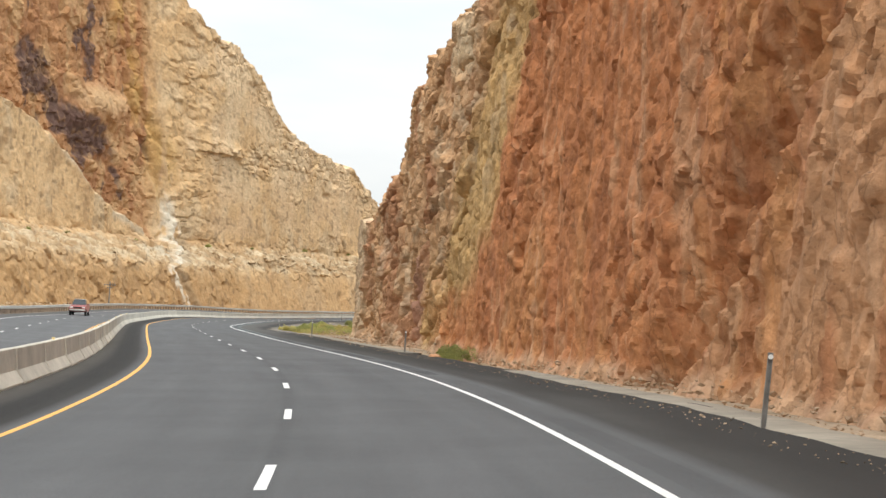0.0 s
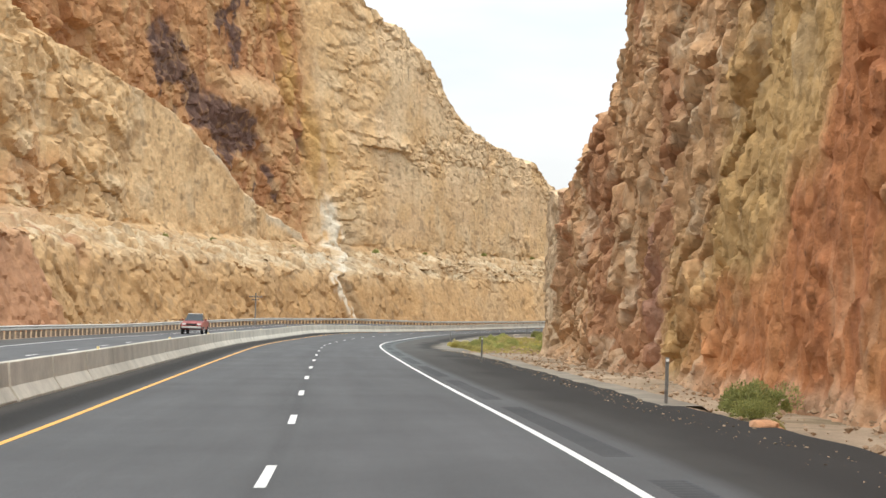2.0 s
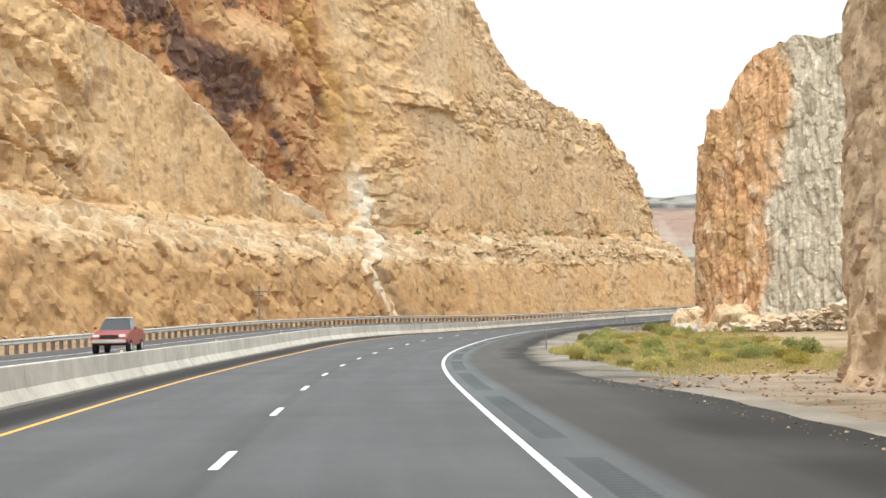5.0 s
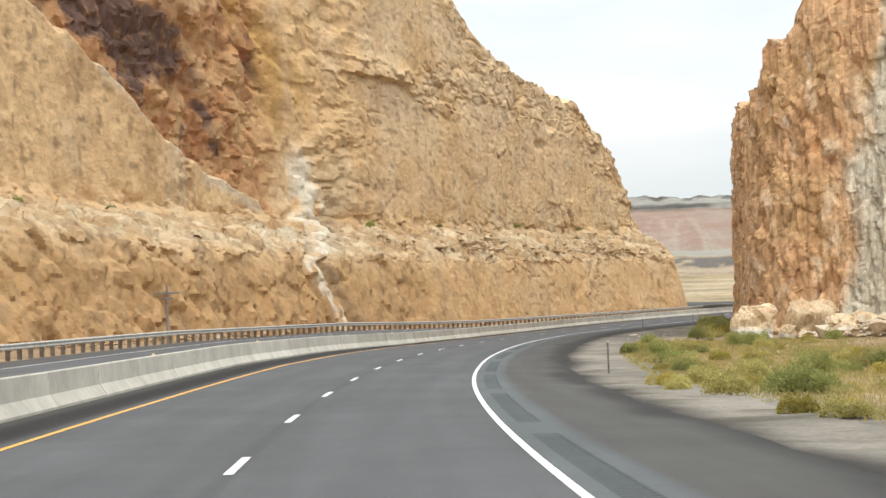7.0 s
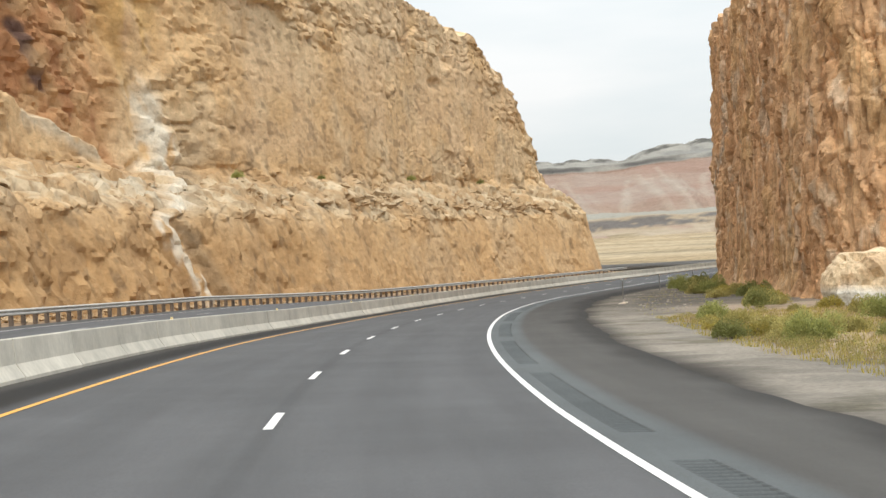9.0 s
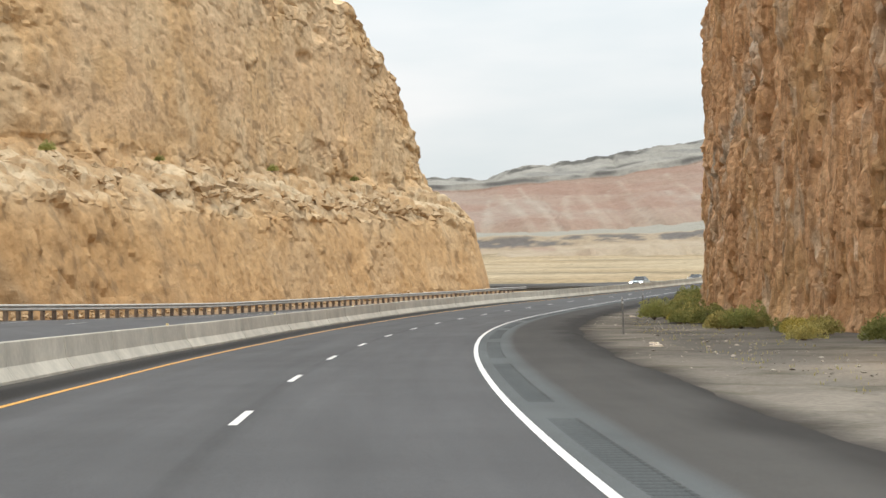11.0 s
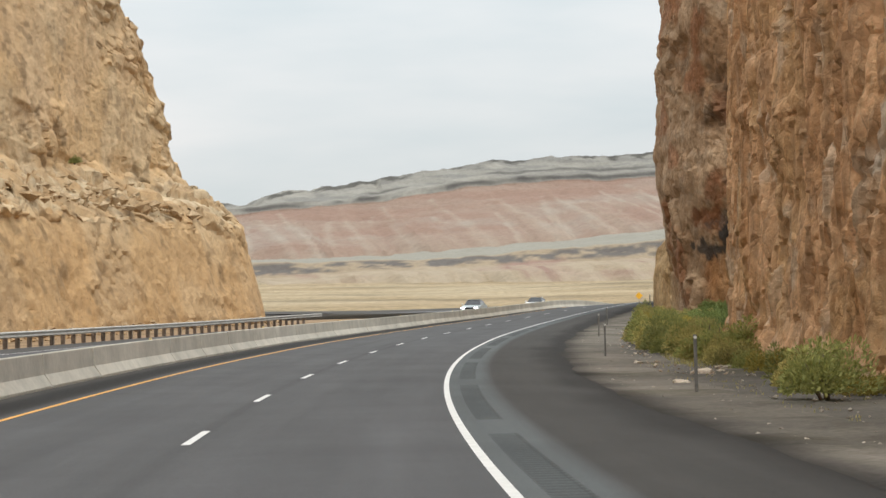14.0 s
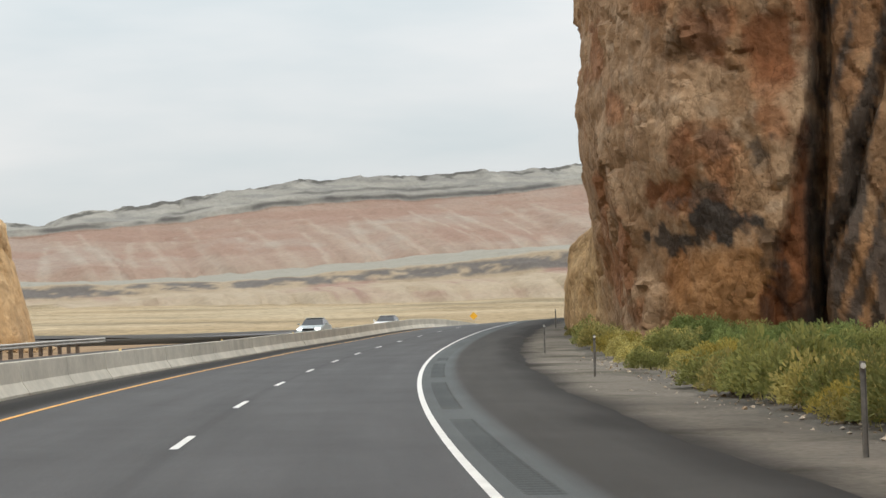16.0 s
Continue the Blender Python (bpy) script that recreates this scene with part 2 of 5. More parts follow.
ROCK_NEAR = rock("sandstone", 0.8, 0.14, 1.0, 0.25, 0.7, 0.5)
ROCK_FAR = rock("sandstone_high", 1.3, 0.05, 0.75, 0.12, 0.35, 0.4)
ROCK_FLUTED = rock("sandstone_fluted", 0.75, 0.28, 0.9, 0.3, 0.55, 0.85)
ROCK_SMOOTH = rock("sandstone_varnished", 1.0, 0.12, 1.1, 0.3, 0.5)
CONCRETE = plain("barrier_concrete", (0.48, 0.45, 0.385), 0.9, 0, 0.16, 1.3, 0.2, 0.09)
GUTTER = plain("gutter_concrete", (0.225, 0.195, 0.155), 0.95, 0, 0.25, 2.5, 0.5)
STEEL = plain("galvanised_steel", (0.52, 0.50, 0.46), 0.55, 0.35, 0.15, 0.5, 0.1)
GREY_TIMBER = plain("grey_timber", (0.21, 0.20, 0.19), 0.85, 0, 0.25, 0.2, 0.4)
TIMBER = plain("weathered_timber", (0.17, 0.13, 0.10), 0.85, 0, 0.3, 0.2, 0.5, 0.25)
POST = plain("post_steel", (0.21, 0.20, 0.185), 0.6, 0.3, 0.25, 0.15, 0.2)
WHITE = plain("white_paint", (0.68, 0.68, 0.66), 0.6, 0, 0.1, 0.3, 0.15)
YELLOW = plain("yellow_paint", (0.72, 0.36, 0.05), 0.6, 0, 0.12, 0.3, 0.15)
TAB = plain("reflector_tab", (0.78, 0.62, 0.30), 0.3, 0, 0.08, 0.1, 0.05)
AMBER = plain("amber_reflector", (0.75, 0.40, 0.03), 0.3, 0, 0.08, 0.1, 0.05)


def asphalt():
    """Pavement: worn lanes, darker chip-sealed shoulders, a grey sealed strip round the rumble cuts."""
    m, n, l, b = node_material("asphalt")
    at = n.new("ShaderNodeAttribute")
    at.attribute_name = "tint"
    v = coords(n, l)
    along = coords(n, l, (1.0, 0.05, 1.0), "road")
    wheel = noise_of(n, l, along, 1.1, 4, 0.6)
    patch = noise_of(n, l, v, 0.25, 5, 0.6)
    grit = noise_of(n, l, v, 38.0, 3, 0.7)
    c = blend(n, l, "MULTIPLY", 1.0, at.outputs["Color"], ramp_of(n, l, wheel, (0.3, 0.86), (0.7, 1.1)))
    c = blend(n, l, "MULTIPLY", 1.0, c, ramp_of(n, l, patch, (0.3, 0.88), (0.7, 1.10)))
    c = blend(n, l, "MULTIPLY", 1.0, c, ramp_of(n, l, grit, (0.3, 0.82), (0.7, 1.2)))
    l.new(c, b.inputs["Base Color"])
    b.inputs["Roughness"].default_value = 0.85
    b.inputs["Specular IOR Level"].default_value = 0.18
    bump_of(n, l, grit, 0.5, 0.008, b)
    return m


ASPHALT = asphalt()


def soil():
    m, n, l, b = node_material("desert_soil")
    at = n.new("ShaderNodeAttribute")
    at.attribute_name = "tint"
    v = coords(n, l)
    patch, fine = noise_of(n, l, v, 0.12, 6, 0.62), noise_of(n, l, v, 7.0, 6, 0.7)
    c = blend(n, l, "MULTIPLY", 1.0, at.outputs["Color"], ramp_of(n, l, patch, (0.3, 0.78), (0.7, 1.2)))
    c = blend(n, l, "MULTIPLY", 1.0, c, ramp_of(n, l, fine, (0.3, 0.72), (0.5, 1.0), (0.75, 1.35)))
    tuft = noise_of(n, l, coords(n, l, (0.5, 0.5, 0.5)), 0.6, 3, 0.6)
    c = blend(n, l, "MULTIPLY", 1.0, c, ramp_of(n, l, tuft, (0.34, (0.62, 0.62, 0.55)), (0.48, 1.0), (0.7, 1.12)))
    l.new(c, b.inputs["Base Color"])
    b.inputs["Roughness"].default_value = 0.95
    b.inputs["Specular IOR Level"].default_value = 0.15
    bump_of(n, l, fine, 0.5, 0.04, b)
    return m


SOIL = soil()


def leaf_material(name, color):
    m, n, l, b = node_material(name)
    g = n.new("ShaderNodeNewGeometry")
    o = n.new("ShaderNodeObjectInfo")
    c = blend(n, l, "MULTIPLY", 1.0, color, ramp_of(n, l, g.outputs["Random Per Island"], (0.0, (0.72, 0.76, 0.68)), (0.6, 1.0), (1.0, (1.25, 1.2, 1.05))))
    c = blend(n, l, "MULTIPLY", 1.0, c, ramp_of(n, l, o.outputs["Random"], (0.0, 0.75), (1.0, 1.3)))
    l.new(c, b.inputs["Base Color"])
    b.inputs["Roughness"].default_value = 0.8
    b.inputs["Specular IOR Level"].default_value = 0.2
    thin, mix = n.new("ShaderNodeBsdfTranslucent"), n.new("ShaderNodeMixShader")
    mix.inputs["Fac"].default_value = 0.4
    l.new(c, thin.inputs["Color"])
    l.new(b.outputs["BSDF"], mix.inputs[1])
    l.new(thin.outputs["BSDF"], mix.inputs[2])
    l.new(mix.outputs["Shader"], n["Material Output"].inputs["Surface"])
    return m


LEAF_GREEN = leaf_material("leaf_green", (0.32, 0.33, 0.125))
LEAF_DARK = leaf_material("leaf_dark", (0.19, 0.235, 0.085))
LEAF_OLIVE = leaf_material("leaf_olive", (0.45, 0.40, 0.16))
LEAF_YELLOW = leaf_material("leaf_yellow", (0.42, 0.35, 0.10))
STRAW = leaf_material("straw", (0.46, 0.36, 0.20))


# ---------------------------------------------------------------- builders
def mesh_of(name, verts, faces, material, smooth_shade=False):
    me = bpy.data.meshes.new(name)
    verts = np.asarray(verts, np.float32).reshape(-1, 3)
    if isinstance(faces, np.ndarray):
        me.vertices.add(len(verts))
        me.vertices.foreach_set("co", verts.ravel())
        me.loops.add(faces.size)
        me.loops.foreach_set("vertex_index", faces.astype(np.int32).ravel())
        me.polygons.add(len(faces))
        me.polygons.foreach_set("loop_start", np.arange(0, faces.size, faces.shape[1], dtype=np.int32))
        me.polygons.foreach_set("loop_total", np.full(len(faces), faces.shape[1], np.int32))
    else:
        me.from_pydata([tuple(map(float, v)) for v in verts], [], faces)
    me.materials.append(material)
    me.polygons.foreach_set("use_smooth", np.full(len(me.polygons), bool(smooth_shade)))
    me.update(calc_edges=True)
    me.validate()
    return me


def tint(me, colors, name="tint"):
    colors = np.asarray(colors, np.float32)
    if colors.shape[1] == 3:
        colors = np.concatenate([colors, np.ones((len(colors), 1), np.float32)], 1)
    a = me.attributes.new(name, "FLOAT_COLOR", "POINT")
    a.data.foreach_set("color", colors.ravel())


def part(name, bm, material, parent=None, label=""):
    me = bpy.data.meshes.new(name)
    bm.to_mesh(me)
    bm.free()
    me.materials.append(material)
    ob = new(name, me)
    if parent is not None:
        ob.parent = parent
    return tagged(ob, label)


def child(name, me, parent, m=None, label=""):
    ob = new(name, me)
    ob.parent = parent
    if m is not None:
        ob.matrix_basis = m
    return tagged(ob, label)


def grid_faces(nu, nv, flip=False):
    i, j = np.meshgrid(np.arange(nu - 1), np.arange(nv - 1), indexing="ij")
    a = (i * nv + j).ravel()
    f = np.stack([a, a + nv, a + nv + 1, a + 1], 1)
    return f[:, ::-1].copy() if flip else f


def strip(name, s0, s1, lats, material, dz=0.0, step=2.0, zfun=None, colour=None):
    """A ribbon that follows the road, with cross-section points at the given laterals (numbers or functions of the station)."""
    ss = np.arange(s0, s1 + 0.01, step)
    L = np.stack([np.array([f(s) for s in ss]) if callable(f) else np.full(len(ss), float(f)) for f in lats], 1)
    S2 = np.repeat(ss[:, None], L.shape[1], 1)
    x, y = plan(S2, L)
    z = road_z(S2, L) + dz if zfun is None else zfun(S2, L)
    me = mesh_of(name, np.stack([x, y, z], -1).reshape(-1, 3), grid_faces(len(ss), L.shape[1], True), material, True)
    tint(me, np.stack([L, S2, 0 * L], -1).reshape(-1, 3), "road")
    if colour is not None:
        tint(me, colour(S2, L).reshape(-1, 3))
    return new(name, me)


def box(bm, x0, x1, y0, y1, z0, z1, bevel=0.0):
    r = bmesh.ops.create_cube(bm, size=1, matrix=Matrix.LocRotScale(((x0 + x1) / 2, (y0 + y1) / 2, (z0 + z1) / 2), None, (x1 - x0, y1 - y0, z1 - z0)))
    if bevel:
        edges = {e for v in r["verts"] for e in v.link_edges}
        bmesh.ops.bevel(bm, geom=list(edges), offset=bevel, segments=2, affect="EDGES")


def tube(bm, p, q, r0, r1, sides=8):
    p, q = Vector(p), Vector(q)
    m = Matrix.Translation((p + q) / 2) @ (q - p).to_track_quat("Z", "Y").to_matrix().to_4x4()
    bmesh.ops.create_cone(bm, cap_ends=True, segments=sides, radius1=r0, radius2=r1, depth=(q - p).length, matrix=m)


def mix3(a, b, k):
    k = np.asarray(k)[..., None]
    return np.asarray(a) * (1 - k) + np.asarray(b) * k


# ---------------------------------------------------------------- pavement
def own_colour(s, lat):
    lane = np.array((0.088, 0.0895, 0.093))
    shoulder = np.broadcast_to(np.array((0.057, 0.055, 0.052)), lat.shape + (3,))
    sealed = np.array((0.100, 0.110, 0.113))
    edge = np.array((0.024, 0.0225, 0.021))
    c = np.broadcast_to(lane, lat.shape + (3,)).copy()
    shoulder = shoulder * (1 - 0.22 * (1 - smooth(120, 165, s)))[..., None]
    shoulder = shoulder * (1 + 0.3 * smooth(150, 200, s) * (1 - smooth(290, 330, s)))[..., None]
    c = mix3(c, shoulder, smooth(4.5, 4.8, lat))
    c = mix3(c, sealed, smooth(3.70, 3.75, lat) * (1 - smooth(4.5, 4.8, lat)) * smooth(110, 180, s))
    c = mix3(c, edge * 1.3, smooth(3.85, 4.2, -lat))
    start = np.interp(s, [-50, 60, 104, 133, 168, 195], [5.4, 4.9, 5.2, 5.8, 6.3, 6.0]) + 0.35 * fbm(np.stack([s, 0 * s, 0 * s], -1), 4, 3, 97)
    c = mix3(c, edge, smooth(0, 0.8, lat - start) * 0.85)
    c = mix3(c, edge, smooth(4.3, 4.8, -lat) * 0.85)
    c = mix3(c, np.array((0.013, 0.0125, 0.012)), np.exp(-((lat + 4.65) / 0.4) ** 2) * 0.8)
    c = mix3(c, np.array((0.062, 0.057, 0.050)), smooth(4.85, 5.4, -lat))
    c = c * (1 - 0.22 * np.exp(-(lat / 0.09) ** 2))[..., None]
    wheel = np.exp(-((np.abs(lat) - 1.83 - 0.85) / 0.3) ** 2) + np.exp(-((np.abs(lat) - 1.83 + 0.85) / 0.3) ** 2)
    return c * (1 + 0.07 * wheel * (np.abs(lat) < 3.6))[..., None]


EDGE_R = lambda s: float(np.interp(s, [-60, 40, 62, 88, 104, 116, 133, 150, 168, 190, 900], [6.95, 6.7, 6.6, 6.95, 7.45, 7.8, 8.05, 8.3, 8.2, 6.9, 6.9])) + 0.08 * math.sin(s * 0.31) + 0.05 * math.sin(s * 1.3)
cross_left = [-5.9, -5.45, -5.2, -4.9, -4.5, -4.2, -3.95, -3.85, -3.5, -3.0, -2.7, -2.3, -1.8, -1.2, -0.9, -0.5, -0.16, -0.06, 0.06, 0.16, 0.5, 0.9, 1.2, 1.8, 2.3, 2.7, 3.0, 3.5, 3.7, 3.75, 3.95]
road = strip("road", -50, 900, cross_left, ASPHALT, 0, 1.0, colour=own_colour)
tagged(road, "grey asphalt carriageway with worn wheel tracks", "road", kind="structure")
shoulder = strip("shoulder", -50, 900, [4.37, 4.5, 4.65, 4.8, 5.2, 5.6, 5.9, 6.2, 6.5, EDGE_R, lambda s: EDGE_R(s) + 0.6], ASPHALT, 0, 1.0,
                 zfun=lambda s, l: road_z(s, l) - 0.22 * smooth(160, 185, s) * smooth(0.0, 0.6, l - np.array([[EDGE_R(a) for a in r] for r in s])), colour=own_colour)
tagged(shoulder, "dark chip-sealed hard shoulder with a ragged edge", "road", kind="structure")


def rumble():
    """The milled strip beside the edge line: cuts 0.3 m apart in runs, sealed pavement between the runs."""
    ss = np.arange(-50.0, 900.0, 0.15)
    near = (ss > 60) & (ss < 470)
    ss = np.concatenate([ss[ss <= 60][::10], ss[near], ss[ss >= 470][::10]])
    lats = np.array([3.95, 3.98, 4.32, 4.37])
    S2, L = np.repeat(ss[:, None], 4, 1), np.repeat(lats[None], len(ss), 0)
    cut = ((np.round(S2 / 0.15).astype(int) % 2) == 0) & (((S2 - 8.3) % 18.3) < 14.64) & (L > 3.96) & (L < 4.33) & (S2 > 60) & (S2 < 470)
    x, y = plan(S2, L)
    z = road_z(S2, L) - 0.03 * cut
    me = mesh_of("rumble_strip", np.stack([x, y, z], -1).reshape(-1, 3), grid_faces(len(ss), 4, True), ASPHALT)
    tint(me, np.stack([L, S2, 0 * L], -1).reshape(-1, 3), "road")
    c = own_colour(S2, L)
    # cuts darkened in the colour to strengthen their slight groove shade
    tint(me, (c * np.where(cut, 0.40, 1 - 0.13 * smooth(0, 1.2, (S2 - 8.3) % 18.3) * (1 - smooth(13.4, 14.64, (S2 - 8.3) % 18.3)))[..., None]).reshape(-1, 3))
    return tagged(new("rumble_strip", me), "milled rumble strip in grey sealed asphalt", "road", kind="structure")


rumble()

OUT = lambda s: float(np.interp(s, [-60, 540, 600, 900], [-17.6, -17.6, -20, -20]))


def other_colour(s, lat):
    c = np.broadcast_to(np.array((0.105, 0.107, 0.111)), lat.shape + (3,)).copy()
    return mix3(c, np.array((0.075, 0.072, 0.07)), smooth(14.8, 15.1, -lat) + smooth(-7.1, -6.9, lat))


road2 = strip("road", -50, 900, [OUT, -15.0, -14.8, -12, -11, -9, -7.2, -7.0, -6.05], ASPHALT, 0, 2.0, colour=other_colour)
tagged(road2, "grey asphalt carriageway beyond the median barrier", "road", kind="structure")

# painted lines: each mark lies 4 mm proud of the pavement
for lat, paint, nm, words in ((3.66, WHITE, "edge_line", "solid white edge line"), (-3.77, YELLOW, "edge_line", "solid yellow edge line"),
                              (-14.6, WHITE, "edge_line", "solid white edge line"), (-7.3, YELLOW, "edge_line", "solid yellow edge line")):
    ob = strip(nm, -50, 880, [lat - 0.058, lat + 0.058], paint, 0.005, 1.0)
    ob.parent = road if lat > -5 else road2
    tagged(ob, words)


def dash(s, lat, parent):
    ss = np.linspace(s - 1.52, s + 1.52, 5)
    v = [spot(a, lat + d, 0.005) for a in ss for d in (-0.06, 0.06)]
    ob = new("lane_dash", mesh_of("lane_dash", v, grid_faces(5, 2, True), WHITE))
    ob.parent = parent


for i in range(-3, 52):
    dash(29.766 + 12.192 * i, 0.0, road)
for i in range(-2, 46):
    dash(26.0 + 12.192 * i, -11.0, road2)

# ---------------------------------------------------------------- median barrier, 6.1 m precast lengths
def jersey(length):
    prof = [(0.305, 0.0), (0.305, 0.075), (0.13, 0.33), (0.085, 0.80), (0.07, 0.815)]
    prof = prof + [(-x, z) for x, z in reversed(prof)]
    bm = bmesh.new()
    ends = []
    for y in (-length / 2 + 0.012, length / 2 - 0.012):
        ends.append([bm.verts.new((x, y, z)) for x, z in prof])
    n = len(prof)
    for i in range(n):
        bm.faces.new((ends[0][i], ends[0][(i + 1) % n], ends[1][(i + 1) % n], ends[1][i]))
    bm.faces.new(list(reversed(ends[0])))
    bm.faces.new(ends[1])
    bmesh.ops.recalc_face_normals(bm, faces=bm.faces)
    edges = [e for e in bm.edges if abs(e.verts[0].co.y - e.verts[1].co.y) < 1e-4 and e.verts[0].co.z + e.verts[1].co.z > 0.01]
    bmesh.ops.bevel(bm, geom=edges, offset=0.012, segments=1, affect="EDGES")
    me = bpy.data.meshes.new("barrier_segment")
    bm.to_mesh(me)
    bm.free()
    me.materials.append(CONCRETE)
    return me


SEG = jersey(6.1)
bm = bmesh.new()
box(bm, -0.04, 0.04, -0.01, 0.01, 0.0, 0.07, 0.005)
marker_me = bpy.data.meshes.new("reflector")
bm.to_mesh(marker_me)
bm.free()
marker_me.materials.append(TAB)
rng = random.Random(4)
for i in range(0, 122):
    s = 24.4 + 6.1 * i - 6.1 * 3 + 3.05 - 0.55
    mid = float(np.interp(s, [40, 110], [-6.15, -5.75]))
    p0, p1 = spot(s - 3.05, mid), spot(s + 3.05, mid)
    d = (p1 - p0).normalized()
    side = d.cross(Vector((0, 0, 1))).normalized()
    up = side.cross(d)
    m = Matrix((side, d, up)).transposed().to_4x4()
    m.translation = (p0 + p1) / 2 - up * 0.02 + side * rng.uniform(-0.012, 0.012)
    ob = new("concrete_barrier", SEG)
    ob.matrix_basis = m
    tagged(ob, "pale grey precast concrete median barrier length with scuffs", "barrier", "median barrier")
    if i % 4 == 1:
        k = child("reflector", marker_me, ob, pose(0, 0.2, 0.81), "small pale amber reflector tab")

# ---------------------------------------------------------------- guardrail on the far side
def rail_lat(s):
    return float(np.interp(s, [-60, 545, 600, 900], [-18.3, -18.3, -20.6, -20.6]))


def w_beam(s0, s1):
    prof = [(0.0, 0.44), (0.075, 0.47), (0.08, 0.52), (0.01, 0.565), (0.01, 0.605), (0.08, 0.65), (0.075, 0.70), (0.0, 0.74)]
    ss = np.arange(s0, s1, 1.905)
    verts = []
    for s in ss:
        for off, h in prof:
            verts.append(spot(s, rail_lat(s) + off, h))
    return mesh_of("rail", verts, grid_faces(len(ss), len(prof), True), STEEL, True)


bm = bmesh.new()
box(bm, -0.2, 0.0, -0.09, 0.09, -0.05, 0.66, 0.01)
post_me = bpy.data.meshes.new("post")
bm.to_mesh(post_me)
bm.free()
post_me.materials.append(TIMBER)
rail_root = tagged(new("guardrail"), "galvanised W-beam guardrail on dark timber posts", "guardrail")
child("rail", w_beam(70, 511), rail_root, None, "galvanised corrugated steel beam")
for i in range(int(397 / 1.905)):
    s = 110 + 1.905 * i
    child("post", post_me, rail_root, Matrix.Translation(spot(s, rail_lat(s))) @ pose(0, 0, 0, 0, 0, -math.degrees(heading(s))))

# ---------------------------------------------------------------- ground
def ground_axis(*runs):
    out = []
    for a, b, st in runs:
        out += list(np.arange(a, b, st))
    return np.array(out)


gx = ground_axis((-4600, -900, 200), (-900, -200, 50), (-200, -90, 8), (-90, 150, 2.0), (150, 400, 12), (400, 1000, 50), (1000, 4601, 200))
gy = ground_axis((-900, -80, 60), (-80, 620, 2.0), (620, 1000, 6), (1000, 2000, 40), (2000, 4901, 120))
GX, GY = np.meshgrid(gx, gy, indexing="ij")


def nearest(x, y):
    """Station and lateral of world points, by the nearest point of the road plan."""
    shape = x.shape
    x, y = x.ravel(), y.ravel()
    s, d = np.zeros(len(x)), np.full(len(x), 1e18)
    for k in range(0, len(ST), 3):
        dd = (x - RX[k]) ** 2 + (y - RY[k]) ** 2
        m = dd < d
        d[m], s[m] = dd[m], ST[k]
    for _ in range(2):
        a = np.interp(s, ST, TH)
        s = np.clip(s + (x - np.interp(s, ST, RX)) * np.sin(a) + (y - np.interp(s, ST, RY)) * np.cos(a), ST[0], ST[-1])
    a = np.interp(s, ST, TH)
    lat = (x - np.interp(s, ST, RX)) * np.cos(a) - (y - np.interp(s, ST, RY)) * np.sin(a)
    far = np.hypot(x - np.interp(s, ST, RX), y - np.interp(s, ST, RY))
    return s.reshape(shape), lat.reshape(shape), far.reshape(shape)


GS, GL, GD = nearest(GX, GY)
P3 = np.stack([GX, GY, 0 * GX], -1)
gz = np.interp(GS, ST, RZ) + 0.0
bank_z = road_z(GS, GL)
gz = np.where(GL > 0, bank_z, np.where(GL > -19, bank_z, np.interp(GS, ST, RZ) + far_rise(GS)))
gz = gz - 0.12 - 0.25 * smooth(6.8, 8.0, GL) * (GS < 120) - 0.05
gz = gz - 0.2 * smooth(18.8, 21, -GL) + 0.05 * fbm(P3, 3.0, 3, 5) * smooth(7.5, 10, np.abs(GL + 5) - 5)
gz = gz + 0.6 * fbm(P3, 40, 3, 8) * smooth(30, 120, GD)
gz = gz + np.interp(GY, [620, 900, 1850, 2300, 4900], [0, 1.8, 27, 60, 66]) - np.interp(GY, [560, 640, 900], [0, 1.4, 1.0]) * smooth(25, 60, GD)
gz = gz + 1.5 * fbm(P3, 160, 4, 3) * smooth(500, 1500, GY) * smooth(60, 300, GD)
gz = gz + 2.6 * np.exp(-((GX - 113.9) ** 2 + (GY - 795.6) ** 2) / 35.0 ** 2)
me = mesh_of("ground", np.stack([GX, GY, gz], -1).reshape(-1, 3), grid_faces(len(gx), len(gy)), SOIL, True)
gravel, sand, dry = np.array((0.145, 0.133, 0.115)), np.array((0.38, 0.29, 0.205)), np.array((0.31, 0.235, 0.14))
pale = np.array((0.27, 0.24, 0.195))
c = np.broadcast_to(gravel, GX.shape + (3,)).copy()
c = mix3(c, pale, smooth(0.1, 0.7, fbm(P3, 4, 3, 21)) * 0.5)
c = c * (0.85 + 0.4 * smooth(170, 200, GS) * (1 - smooth(290, 330, GS)))[..., None]
c = mix3(c, sand, (1 - smooth(150, 195, GS)) * smooth(6.5, 8, GL))
c = mix3(c, np.array((0.13, 0.105, 0.08)), smooth(74, 80, GS) * (1 - smooth(95, 100, GS)) * (1 - smooth(8.6, 9.8, GL)) * (GL > 6) * 0.8)
c = mix3(c, sand, smooth(10.5, 14, GL) * (1 - smooth(300, 330, GS)))
c = mix3(c, np.array((0.31, 0.235, 0.14)), smooth(10.0, 12.5, GL + 1.2 * fbm(P3, 6, 2, 24)) * smooth(188, 196, GS) * (1 - smooth(300, 310, GS)) * 0.7)
c = mix3(c, np.array((0.05, 0.047, 0.043)), (1 - smooth(7.0, 7.8, GL + 0.35 * fbm(P3, 5, 2, 23))) * (GL > 0) * smooth(172, 190, GS))
c = mix3(c, np.array((0.30, 0.21, 0.13)), smooth(19, 22, -GL))
c = mix3(c, dry, smooth(620, 900, GY) * smooth(15, 50, GD))
